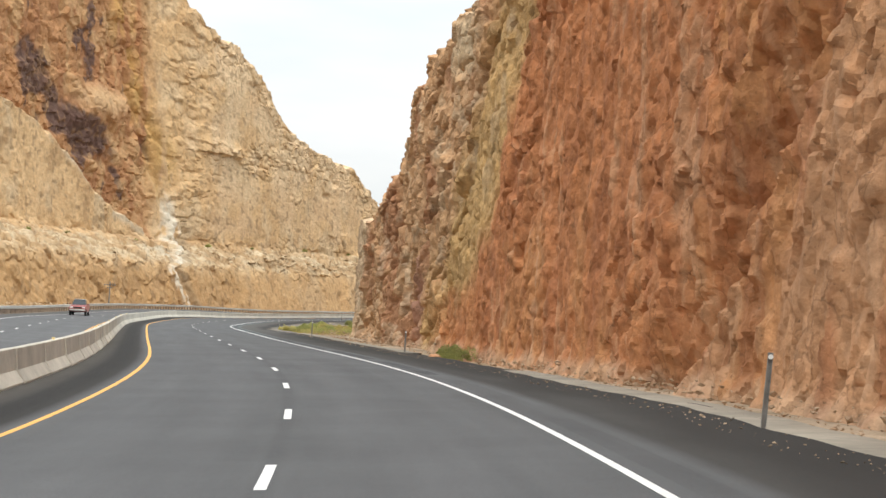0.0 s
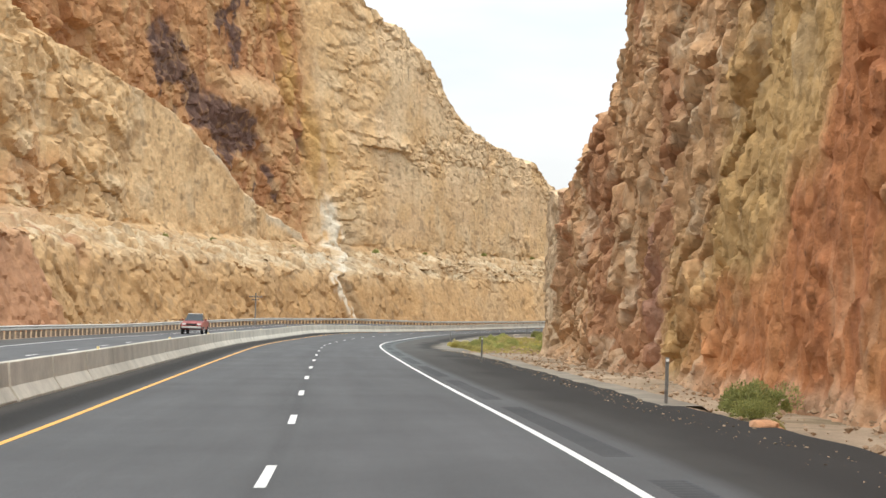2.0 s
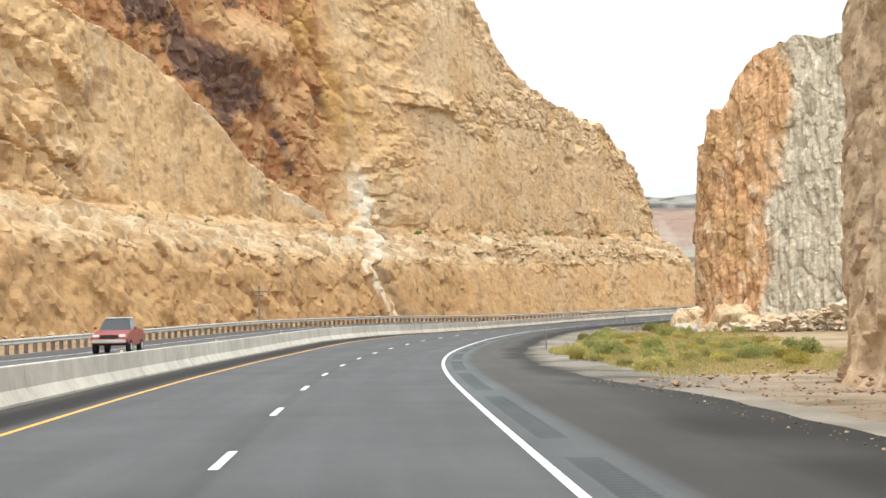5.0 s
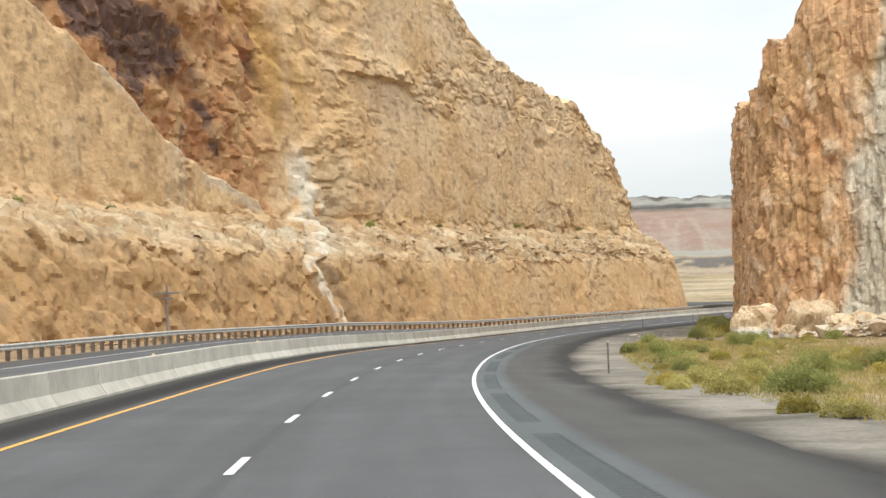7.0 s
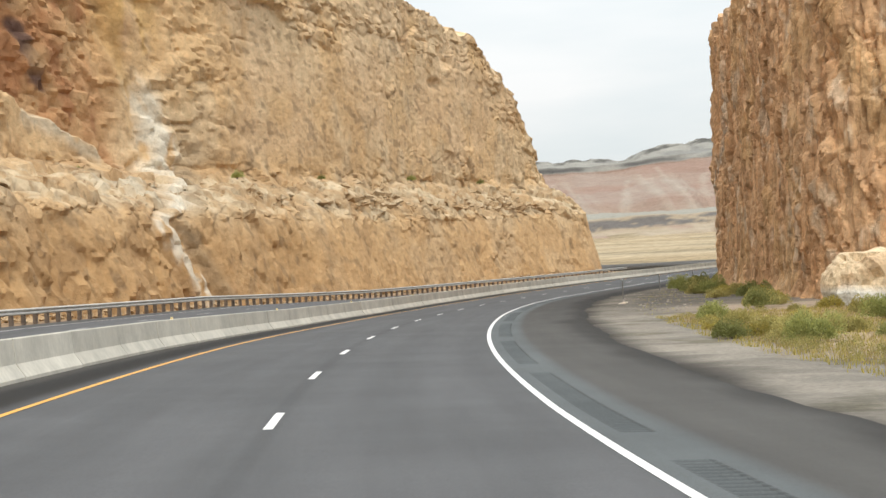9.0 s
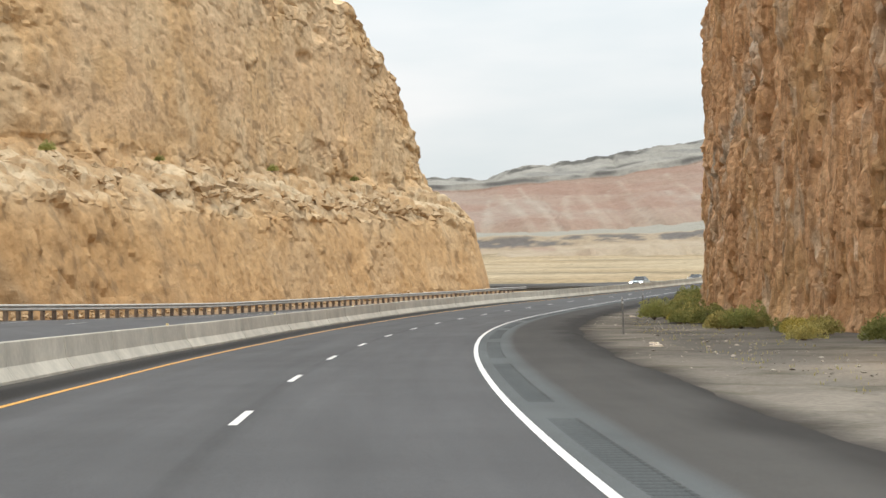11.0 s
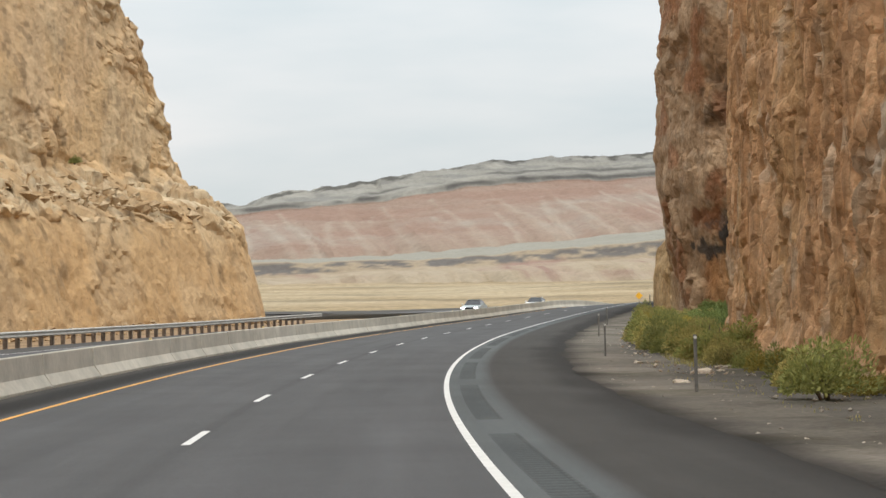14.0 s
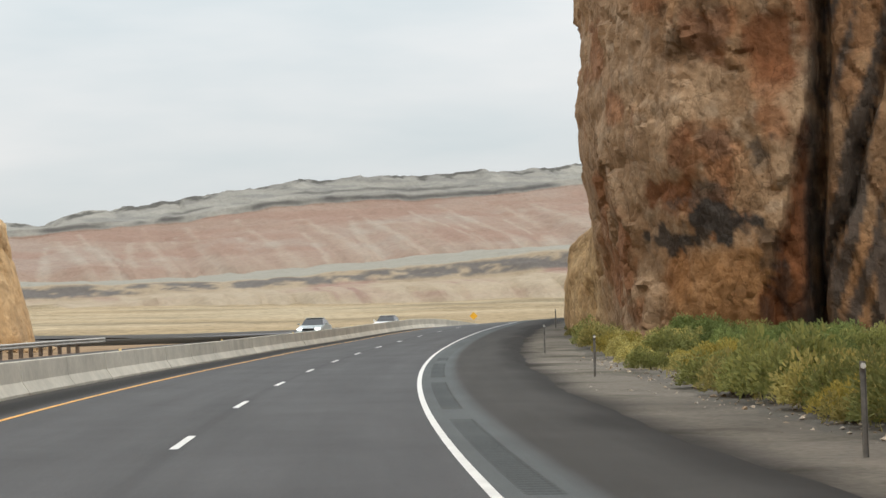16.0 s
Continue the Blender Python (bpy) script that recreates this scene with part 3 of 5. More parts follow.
c = mix3(c, np.array((0.20, 0.16, 0.10)), smooth(700, 1000, GY) * smooth(0.0, 0.5, fbm(P3, (140, 45, 1), 4, 31)) * 0.8)
c = mix3(c, np.array((0.43, 0.35, 0.235)), smooth(700, 1000, GY) * smooth(0.15, 0.5, fbm(P3, (200, 30, 1), 3, 33)) * 0.7)
tint(me, c.reshape(-1, 3))
ground = tagged(new("ground", me), "gravel verge and dry grass plain reaching to the mesa", "ground", kind="structure")


# ---------------------------------------------------------------- cliffs
def resample(nodes, step):
    n = np.array(nodes, float)
    d = np.concatenate([[0], np.cumsum(np.hypot(*np.diff(n, axis=0).T))])
    u = np.arange(0, d[-1], step)
    p = np.stack([np.interp(u, d, n[:, 0]), np.interp(u, d, n[:, 1])], 1)
    k = max(3, int(4 / step)) | 1
    pad = np.concatenate([np.repeat(p[:1], k // 2, 0), p, np.repeat(p[-1:], k // 2, 0)])
    w = np.hanning(k + 2)[1:-1]
    w /= w.sum()
    return np.stack([np.convolve(pad[:, i], w, "valid") for i in (0, 1)], 1)


def cliff(name, nodes, crest, setback, relief, colour, material, step, rise, label, cap=25.0, base=-2.0, dome=0.25, lift=None, ledge=None):
    """A rock face over a foot line given in stations and laterals, walked so that open air is on its right.
    crest(s, lat): height of the top; setback(s, z): how far the face leans back; relief(p, s, z): rock relief, outwards."""
    line = [nodes[0]]
    for (s0, l0), (s1, l1) in zip(nodes[:-1], nodes[1:]):
        n = max(1, int(abs(s1 - s0) / 4))
        line += [(s0 + (s1 - s0) * k / n, l0 + (l1 - l0) * k / n) for k in range(1, n + 1)]
    foot = resample([plan(s, lat) for s, lat in line], step)
    tg = np.gradient(foot, axis=0)
    tg /= np.hypot(tg[:, 0], tg[:, 1])[:, None]
    out = np.stack([tg[:, 1], -tg[:, 0]], 1)
    s, lat, _ = nearest(foot[:, 0], foot[:, 1])
    top = crest(s, lat)
    along = step * np.arange(len(foot))
    top = top + 0.6 * vnoise(np.stack([along / 2.6, 0 * along, 0 * along], -1), 14) + 0.3 * vnoise(np.stack([along / 0.9, 0 * along, 0 * along], -1), 15)
    if ledge:
        low = np.concatenate([np.arange(base, ledge[0], rise), np.arange(ledge[0], ledge[1], rise * 0.36)])
        high = np.linspace(0, 1, int((top.max() - ledge[1]) / rise))
        cut = np.minimum(top, ledge[1])[:, None]
        Z = np.concatenate([base + (low[None] - base) * (cut - base) / (ledge[1] - base), cut + np.maximum(top[:, None] - cut, 0.02) * high[None]], 1)
    else:
        Z = base + (top[:, None] - base) * np.linspace(0, 1, int((top.max() - base) / rise))[None]
    nz = Z.shape[1]
    S2 = np.repeat(s[:, None], nz, 1)
    B = setback(S2, Z)
    caps = np.array([0.3, 0.8, 1.6, 3, 5, 8, 12, 17, cap])
    Zc = top[:, None] + dome * caps[None] * (1 - 0.4 * caps[None] / cap)
    Z = np.concatenate([Z, Zc], 1)
    B = np.concatenate([B, B[:, -1:] + caps[None]], 1)
    back, drop = np.array([6.0, 16.0, 26.0, 30.0]), np.array([0.85, 0.5, 0.15, 0.0])
    B = np.concatenate([B, B[:, -1:] + back[None]], 1)
    Z = np.concatenate([Z, base + (Z[:, -1:] - base) * drop[None]], 1)
    S2 = np.repeat(s[:, None], Z.shape[1], 1)
    zr = np.interp(s, ST, RZ)[:, None]
    P = np.stack([foot[:, 0:1] - out[:, 0:1] * B, foot[:, 1:2] - out[:, 1:2] * B, Z + zr], -1)
    U = np.repeat((step * np.arange(len(foot)))[:, None], Z.shape[1], 1)
    R = relief(P, S2, Z, U)
    if lift is not None:
        P[..., 2] += lift(P, Z, U, B)
    fade = np.ones_like(Z)
    P[..., 0] += out[:, 0:1] * R * fade
    P[..., 1] += out[:, 1:2] * R * fade
    me = mesh_of(name, P.reshape(-1, 3), grid_faces(P.shape[0], P.shape[1], True), material, True)
    me.set_sharp_from_angle(angle=radians(28))
    tint(me, colour(P, S2, Z, R).reshape(-1, 3))
    ob = new(name, me)
    return tagged(ob, label, "cliff")


def shards(x, z, size_x, size_z, seed):
    """Broken plates of rock on a face: a level for each plate, how far its edge is and how its own plane tilts."""
    x, z = x / size_x, z / size_z
    i, j = np.floor(x).astype(np.int64), np.floor(z).astype(np.int64)
    d1, d2, h, tilt = np.full(x.shape, 9.0), np.full(x.shape, 9.0), np.zeros(x.shape), np.zeros(x.shape)
    zero = np.zeros_like(i)
    for a in (-1, 0, 1):
        for b in (-1, 0, 1):
            p, q = i + a, j + b
            dx, dz = p + hash3(p, zero, q, seed) - x, q + hash3(p, zero, q, seed + 7) - z
            d = np.sqrt(dx * dx + dz * dz)
            near = d < d1
            d2 = np.where(near, d1, np.minimum(d2, d))
            h = np.where(near, hash3(p, zero, q, seed + 29), h)
            tilt = np.where(near, (hash3(p, zero, q, seed + 31) - 0.5) * dx + (hash3(p, zero, q, seed + 37) - 0.5) * dz, tilt)
            d1 = np.where(near, d, d1)
    return h - 0.5, d2 - d1, tilt


def crag(u, z, a, seed, big, mid, small, lean=0.0, tall=1.6, pits=0.0, pit_depth=0.35, taper=0.12, wide=1.0):
    """Broken rock: plates of three sizes with plane faces and sharp steps between them, open joints, and pieces fallen out."""
    q = np.stack([u, 0 * u + 3.3, z], -1)
    x = u + lean * z + 0.22 * a * fbm(q, (1.1 * a, 1, 1.4 * a), 3, seed + 3)
    y = z - 0.2 * lean * u + 0.22 * a * fbm(q, (1.1 * a, 1, 1.4 * a), 3, seed + 5)
    r = 0.5 * big * fbm(q, (9 * a, 1, 14 * a), 3, seed + 9)
    for k, (size, amp) in enumerate(((2.7, big), (1.15, mid), (0.5, small))):
        h, e, t = shards(x, y, size * a * wide, size * a * tall, seed + 41 * k)
        r = r + amp * (0.9 * h + 1.7 * t) * smooth(-0.02, taper, e) - 0.35 * amp * (1 - smooth(0, taper, e))
        if k == 2 and pits:
            r = r - pit_depth * (h > 0.5 - pits) * smooth(0.05, 0.2, e)
    return r


def spot_of(s, z, s0, z0, rs, rz, slope=0.0):
    """A soft round mark on a face, full in the middle."""
    return np.exp(-(((s - s0) / rs) ** 2 + ((z - z0 - slope * (s - s0)) / rz) ** 2) ** 1.6)


# right-hand cut, nearest
def crest_a(s, lat):
    return np.interp(s, [20, 60, 100, 111, 123, 127, 136, 140, 144, 148, 151, 155, 160, 168, 176, 181, 190],
                     [27, 25, 21, 19.2, 19.2, 17.7, 17.2, 16.0, 14.1, 12.4, 11.5, 10.6, 10.0, 9.5, 9.4, 8.0, 7.5])


def relief_a(P, s, z, u):
    far = smooth(108, 122, s + 0.6 * z)
    flute = 0.09 * fbm(P, (0.5, 0.5, 6), 3, 71) * (1 - far)
    slab = -1.5 * smooth(0, 1.2, (s + 1.4 * z) - 66) * (1 - smooth(1.5, 9, (s + 1.4 * z) - 66)) * (1 - smooth(9, 12, z))
    rough = 0.6 + 0.5 * smooth(0.0, 0.6, fbm(P, (7, 7, 9), 3, 72)) + 0.25 * smooth(12, 18, z)
    near = crag(u, z, 0.9, 11, 0.26, 0.26, 0.16, -0.35, 1.7, 0.11, 0.28, 0.2, 1.7) * rough
    broken = crag(u, z, 1.0, 211, 0.5, 0.40, 0.24, -0.40, 1.7, 0.08, 0.3, 0.18, 1.4)
    q = s + 2.08 * z + 1.2 * fbm(P, (2, 2, 2), 3, 74)
    open_joint = 0
    for at, width, deep in ((142.3, 0.55, 1.3), (131.0, 0.35, 0.6), (151.5, 0.4, 0.7), (161.0, 0.7, 1.2), (172.0, 0.5, 0.9)):
        open_joint = open_joint - deep * np.exp(-((q - at) / width) ** 2)
    hollow = -1.1 * spot_of(s, z, 163, 3.4, 3.5, 3.0) - 0.8 * spot_of(s, z, 150, 6.5, 2.2, 1.6)
    foot = 0.3 * (1 - smooth(-0.5, 0.8, z)) * (1 + 0.8 * fbm(P, 1.0, 3, 5))
    return near * (1 - far) + (broken * (1 - 0.5 * smooth(167, 172, s)) + open_joint + hollow) * far + flute + slab + foot - 0.3 * smooth(125, 145, s) - 0.5 * smooth(150, 165, s)


def colour_a(P, s, z, R):
    red, ochre, tan, brown = np.array((0.47, 0.19, 0.08)), np.array((0.50, 0.315, 0.13)), np.array((0.54, 0.325, 0.175)), np.array((0.40, 0.19, 0.10))
    w = s + 0.95 * z + 3.5 * fbm(P, (6, 6, 12), 3, 41)
    c = np.broadcast_to(red, P.shape).copy()
    c = mix3(c, np.array((0.48, 0.275, 0.15)), (1 - smooth(58, 76, s + 0.9 * z + 5 * fbm(P, 5, 3, 42))) * 0.75)
    c = mix3(c, np.array((0.51, 0.24, 0.10)), smooth(0.0, 0.6, fbm(P, (5, 5, 10), 3, 59)) * (1 - smooth(108, 116, w)) * 0.7)
    c = mix3(c, np.array((0.36, 0.135, 0.06)), smooth(0.1, 0.6, fbm(P, (1.2, 1.2, 9), 4, 61)) * (1 - smooth(108, 116, w)) * 0.55)
    c = mix3(c, np.array((0.56, 0.33, 0.19)), smooth(0.25, 0.7, fbm(P, (0.8, 0.8, 7), 4, 62)) * (1 - smooth(108, 116, w)) * 0.5)
    c = mix3(c, tan, smooth(112, 118, w))
    c = mix3(c, brown, smooth(-0.2, 0.4, fbm(P, (3, 3, 7), 4, 47)) * smooth(122, 130, w) * 0.75)
    c = mix3(c, ochre, smooth(112, 115.5, w) * (1 - smooth(123, 130, w)) * 0.85)
    c = mix3(c, np.array((0.50, 0.20, 0.085)), smooth(108, 112, s) * (1 - smooth(119, 126, s + 0.8 * z)) * (1 - smooth(2.0, 4.0, z + fbm(P, 2, 3, 44))) * 0.8)
    c = mix3(c, np.array((0.34, 0.18, 0.14)), np.exp(-((s - 129.2 + 0.5 * fbm(P, (2, 2, 4), 2, 46)) / 0.8) ** 2) * (1 - smooth(6, 9, z)) * 0.6)
    c = mix3(c, np.array((0.62, 0.48, 0.33)), smooth(0.3, 0.7, fbm(P, (1.6, 1.6, 1.6), 4, 53)) * smooth(114, 122, w) * 0.5)
    c = mix3(c, np.array((0.60, 0.47, 0.31)), spot_of(s, z, 118, 17.4, 6, 2.0) * 0.8)
    c = mix3(c, np.array((0.58, 0.44, 0.29)), smooth(168, 172, s + 0.3 * z) * 0.75)
    return mix3(c, np.array((0.56, 0.40, 0.27)), (1 - smooth(0.0, 0.6, z + 0.3 * fbm(P, 1.5, 3, 56))) * 0.5)


cliff("rock_cliff", [(188, 45), (187, 24), (184.5, 14.8), (178, 12.6), (160, 12.5), (120, 12.3), (60, 11.9), (15, 12.0), (-30, 12.5)],
      crest_a, lambda s, z: 0.02 * np.clip(z, 0, 40), relief_a, colour_a, ROCK_NEAR, 0.15, 0.14,
      "rust-red sandstone road cut turning tan, broken into blocks")


# second cut, beyond the grass bay
def crest_b(s, lat):
    road_side = np.interp(s, [321, 332, 342, 352, 366, 385, 400, 408, 425, 440], [15.6, 17.0, 18.2, 19.0, 19.6, 19.2, 17.6, 15.8, 14.4, 13.4])
    return np.where(s < 321.5, np.interp(lat, [17, 18.2, 19.3, 21.2, 22, 25], [15.4, 17.4, 19.6, 21.5, 23.5, 26]), road_side)


def pale_joint(P, s, z):
    """How far a point lies above the pale joint that climbs towards the bay."""
    return z - np.interp(s, [364, 368, 372.6, 376.6, 383.7, 389, 394], [13.6, 11.6, 9.9, 8.5, 7.2, 6.0, 4.2]) + 0.8 * fbm(P, (1.6, 1.6, 1.2), 4, 75)


def relief_b(P, s, z, u):
    ribs = 0.17 * fbm(P, (0.6, 0.8, 7), 3, 73)
    blocky = smooth(-0.2, 0.4, fbm(P, (8, 8, 10), 3, 76) + 0.4 * smooth(6, 12, z))
    r = crag(u, z, 1.0, 23, 0.26, 0.26, 0.17, 0.10, 2.6, 0.10, 0.3, 0.12, 1.1) * (0.75 + 0.25 * blocky) + crag(u, z, 1.8, 323, 0.3, 0.3, 0.0, 0.15, 1.6, taper=0.35) * blocky
    joint = -0.3 * smooth(-0.3, 0.3, fbm(P, 2, 2, 94)) * np.exp(-((pale_joint(P, s, z) + 0.4) / 0.3) ** 2) * smooth(362, 366, s) * (1 - smooth(392, 396, s))
    cleft = -0.45 * np.exp(-(fbm(P, (1.7, 1.7, 10), 3, 95) / 0.06) ** 2) * smooth(-0.1, 0.3, fbm(P, (5, 5, 6), 2, 96))
    return r + ribs + joint + cleft + 0.35 * (1 - smooth(-0.5, 1.2, z)) * (1 + fbm(P, 1.2, 3, 5))


def colour_b(P, s, z, R):
    c = np.broadcast_to(np.array((0.66, 0.42, 0.24)), P.shape).copy()
    c = mix3(c, np.array((0.55, 0.325, 0.17)), smooth(0.0, 0.6, fbm(P, (2.0, 2.0, 10), 4, 43)) * 0.8)
    c = mix3(c, np.array((0.60, 0.40, 0.20)), smooth(0.1, 0.6, fbm(P, (3, 3, 4), 3, 55)) * 0.5)
    c = mix3(c, np.array((0.70, 0.56, 0.41)), smooth(0.35, 0.75, fbm(P, (1.0, 1.0, 1.6), 3, 57)) * 0.65)
    c = mix3(c, np.array((0.64, 0.57, 0.47)), np.exp(-(pale_joint(P, s, z) / 0.6) ** 2) * smooth(362, 366, s) * (1 - smooth(390, 395, s)) * smooth(-0.5, 0.1, fbm(P, 1.0, 3, 63)) * 0.85)
    inward = nearest(P[..., 0], P[..., 1])[1] - 0.12 * z + 1.2 * fbm(P, (3, 3, 5), 3, 60)
    return mix3(c, np.array((0.62, 0.59, 0.49)), smooth(23.0, 24.5, inward) * (1 - smooth(328, 335, s)) * 0.9)


cliff("rock_cliff", [(441, 45), (440, 28), (437, 18.5), (432, 14.6), (420, 13.7), (400, 13.6), (380, 14.0), (370, 15.0), (362, 15.8), (352, 16.8), (340, 17.2),
                     (321, 17.9), (316, 20), (312, 26), (305, 34), (296, 45)],
      crest_b, lambda s, z: 0.02 * np.clip(z, 0, 40), relief_b, colour_b, ROCK_FLUTED, 0.15, 0.15,
      "brown sandstone road cut with upright flutes and pale joints", dome=0.0)


# third cut, smooth and darkly stained, crack and recess shade painted in
def crest_c(s, lat):
    return np.interp(s, [440, 480, 520, 545, 556, 568, 580], [30, 30, 27, 20, 9, 6, 5])


def rust_edge(z):
    """The edge past which the face steps back towards the crack."""
    return np.interp(z, [2, 4, 6, 8.5, 11.5, 13, 20, 30], [19.0, 19.7, 20.2, 20.6, 21.4, 21.6, 21.8, 22.2])


def second_crack(z):
    return 22.0 + 0.27 * (z - 3.0)


def relief_c(P, s, z, u):
    lat = nearest(P[..., 0], P[..., 1])[1]
    wob = 0.25 * fbm(P, (3, 3, 3), 3, 6)
    face = 1 - smooth(21.0, 22.0, lat)
    split = 2.6 * np.exp(-((lat - 21.75 - 0.03 * (z - 8) + wob) / 0.36) ** 2)
    split = split + 1.2 * np.exp(-((lat - second_crack(z) + wob) / 0.22) ** 2) * (z < 16)
    inset = 1.3 * smooth(-0.1, 0.25, lat - rust_edge(z) + 0.6 * wob) * face * (1 - smooth(11.5, 13.5, z))
    inset = inset + 0.5 * spot_of(lat, z, 19.7, 14.2, 1.3, 1.6) + 0.35 * spot_of(lat, z, 15.0, 7.4, 1.0, 1.0)
    toe = 2.0 * smooth(512, 520, s) * (1 - smooth(540, 552, s)) * (1 - smooth(3.5, 6.5, z + 1.2 * fbm(P, 3, 2, 78)))
    flank = 1 - face
    r = crag(u, z, 2.0, 37, 0.5, 0.34, 0.18, 0.3, 1.2, taper=0.16) * (0.45 + 0.8 * smooth(0.0, 0.5, fbm(P, (4, 4, 4), 3, 92))) * face
    r = r + crag(u, z, 1.2, 137, 0.4, 0.25, 0.1, 0.35, 3.2) * flank
    return r + 0.8 * fbm(P, (9, 9, 12), 3, 93) - split - inset + toe


def colour_c(P, s, z, R):
    lat = nearest(P[..., 0], P[..., 1])[1]
    wob = fbm(P, (1.6, 1.6, 1.6), 4, 49)
    wa, wb = 0.9 * fbm(P, (1.8, 1.8, 1.8), 5, 94, 0.6), 0.7 * fbm(P, (1.5, 1.5, 1.5), 5, 98, 0.6)
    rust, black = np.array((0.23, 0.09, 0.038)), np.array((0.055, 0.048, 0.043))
    c = np.broadcast_to(np.array((0.36, 0.22, 0.122)), P.shape).copy()
    c = mix3(c, np.array((0.47, 0.325, 0.205)), smooth(-0.2, 0.5, fbm(P, (4, 4, 6), 3, 45) + 0.8 * (1 - smooth(13.5, 16.5, lat + 0.12 * (z - 8)))) * 0.85)
    c = mix3(c, np.array((0.46, 0.36, 0.26)), smooth(0.25, 0.6, fbm(P, (0.9, 0.9, 0.9), 3, 44)) * 0.45)
    c = mix3(c, rust * 1.35, smooth(0.2, 0.6, fbm(P, (2.4, 2.4, 3), 4, 46)) * 0.6)
    for s0, z0, rs, rz, k in ((19.9, 14.2, 1.5, 2.0, 0.85), (15.2, 10.2, 0.9, 1.2, 0.75), (15.0, 7.6, 1.1, 0.9, 0.85), (15.9, 6.6, 1.0, 0.7, 0.6)):
        c = mix3(c, rust, smooth(0.2, 0.7, spot_of(lat + wa, z + wb, s0, z0, rs, rz)) * k)
    c = mix3(c, np.array((0.40, 0.205, 0.085)), (1 - smooth(4.2, 5.0, z + 0.5 * wob)) * smooth(14.2, 15.4, lat) * 0.8)
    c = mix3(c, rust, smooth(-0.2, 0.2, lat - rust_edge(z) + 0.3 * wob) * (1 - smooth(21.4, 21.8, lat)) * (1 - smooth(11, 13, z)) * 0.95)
    # black streaks put the shade of the recess into the colour
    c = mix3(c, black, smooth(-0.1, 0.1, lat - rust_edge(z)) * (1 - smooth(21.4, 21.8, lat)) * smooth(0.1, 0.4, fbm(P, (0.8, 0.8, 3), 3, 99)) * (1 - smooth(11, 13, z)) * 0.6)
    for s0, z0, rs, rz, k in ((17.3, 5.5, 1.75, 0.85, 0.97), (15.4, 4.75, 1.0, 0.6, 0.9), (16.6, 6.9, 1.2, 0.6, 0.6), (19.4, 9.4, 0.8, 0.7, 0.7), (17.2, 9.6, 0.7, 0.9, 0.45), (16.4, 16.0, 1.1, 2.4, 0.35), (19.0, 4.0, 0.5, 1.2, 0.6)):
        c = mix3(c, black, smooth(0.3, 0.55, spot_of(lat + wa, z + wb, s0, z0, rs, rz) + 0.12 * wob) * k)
    # main crack painted black: the shade inside it is put into the colour
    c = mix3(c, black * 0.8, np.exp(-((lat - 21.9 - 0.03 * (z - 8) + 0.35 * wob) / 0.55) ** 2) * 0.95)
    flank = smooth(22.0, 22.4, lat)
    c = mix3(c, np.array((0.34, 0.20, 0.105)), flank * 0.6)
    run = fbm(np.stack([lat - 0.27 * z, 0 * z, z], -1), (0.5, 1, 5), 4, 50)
    # black varnish runs, with shade painted in along the second crack
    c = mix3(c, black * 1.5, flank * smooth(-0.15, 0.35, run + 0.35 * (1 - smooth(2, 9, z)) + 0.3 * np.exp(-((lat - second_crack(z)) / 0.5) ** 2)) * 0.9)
    c = 0.87 * c
    return mix3(c, np.array((0.56, 0.39, 0.20)), smooth(504, 512, s) * (1 - smooth(5, 8, z + 0.8 * wob)) * 0.8)


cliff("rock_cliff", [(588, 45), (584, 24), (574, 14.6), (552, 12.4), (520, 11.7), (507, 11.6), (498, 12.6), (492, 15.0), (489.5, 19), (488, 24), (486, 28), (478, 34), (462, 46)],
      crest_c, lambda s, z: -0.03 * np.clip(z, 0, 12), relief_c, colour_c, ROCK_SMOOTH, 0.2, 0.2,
      "massive brown sandstone wall with black desert varnish and cracks painted dark")


# the high wall across the opposite carriageway
UP_S = [200, 315, 355, 386, 395, 412, 430, 460, 490, 520, 545, 556, 565]
UP_L = [55, 53, 52, 50.7, 52, 50, 43.5, 41.5, 42.5, 42, 44, 47, 52]


def contact(s):
    return np.interp(s, [290, 305, 326, 338, 354, 363, 373.5, 381, 392, 404, 413.5], [41, 38.5, 36.1, 35.2, 32.8, 30.8, 26.9, 22.8, 20.3, 17.0, 13.4])


def seam(z):
    return np.interp(z, [0, 2, 6, 8, 10.5, 13, 16, 20, 28, 34, 41, 60], [399.5, 398.5, 395.5, 394, 403, 419, 422, 420, 417, 414.5, 407, 398])


def crest_l(s, lat):
    return np.interp(s, [200, 240, 300, 400, 421, 430, 447, 456, 463, 470, 480, 490, 507, 513, 518.5, 525, 532, 535.5, 542, 550, 560, 575],
                     [40, 50, 66, 76, 67, 60.5, 57.5, 53, 48.5, 44.5, 41, 39.4, 37.2, 36.2, 34, 31.5, 27.5, 23, 16, 11.8, 10, 8])


def setback_l(s, z):
    up = np.interp(s, UP_S, UP_L) - np.interp(s, [200, 500, 540, 551], [33, 34, 34.6, 37.4])
    low = 0.26 * np.clip(z, 0, 10)
    shelf = smooth(9.0, 14.6, z) * (up - 0.26 * 10)
    return low + np.maximum(shelf, 0) + 0.015 * np.clip(z - 14, 0, 80)


KNOBS = ((399, 29.5, 3.0, 2.6), (405.5, 27.0, 3.0, 2.4), (395, 33.5, 3.0, 2.2), (407, 32, 2.6, 2.2), (401, 24, 2.6, 2.0), (385, 27.5, 2.4, 1.6))


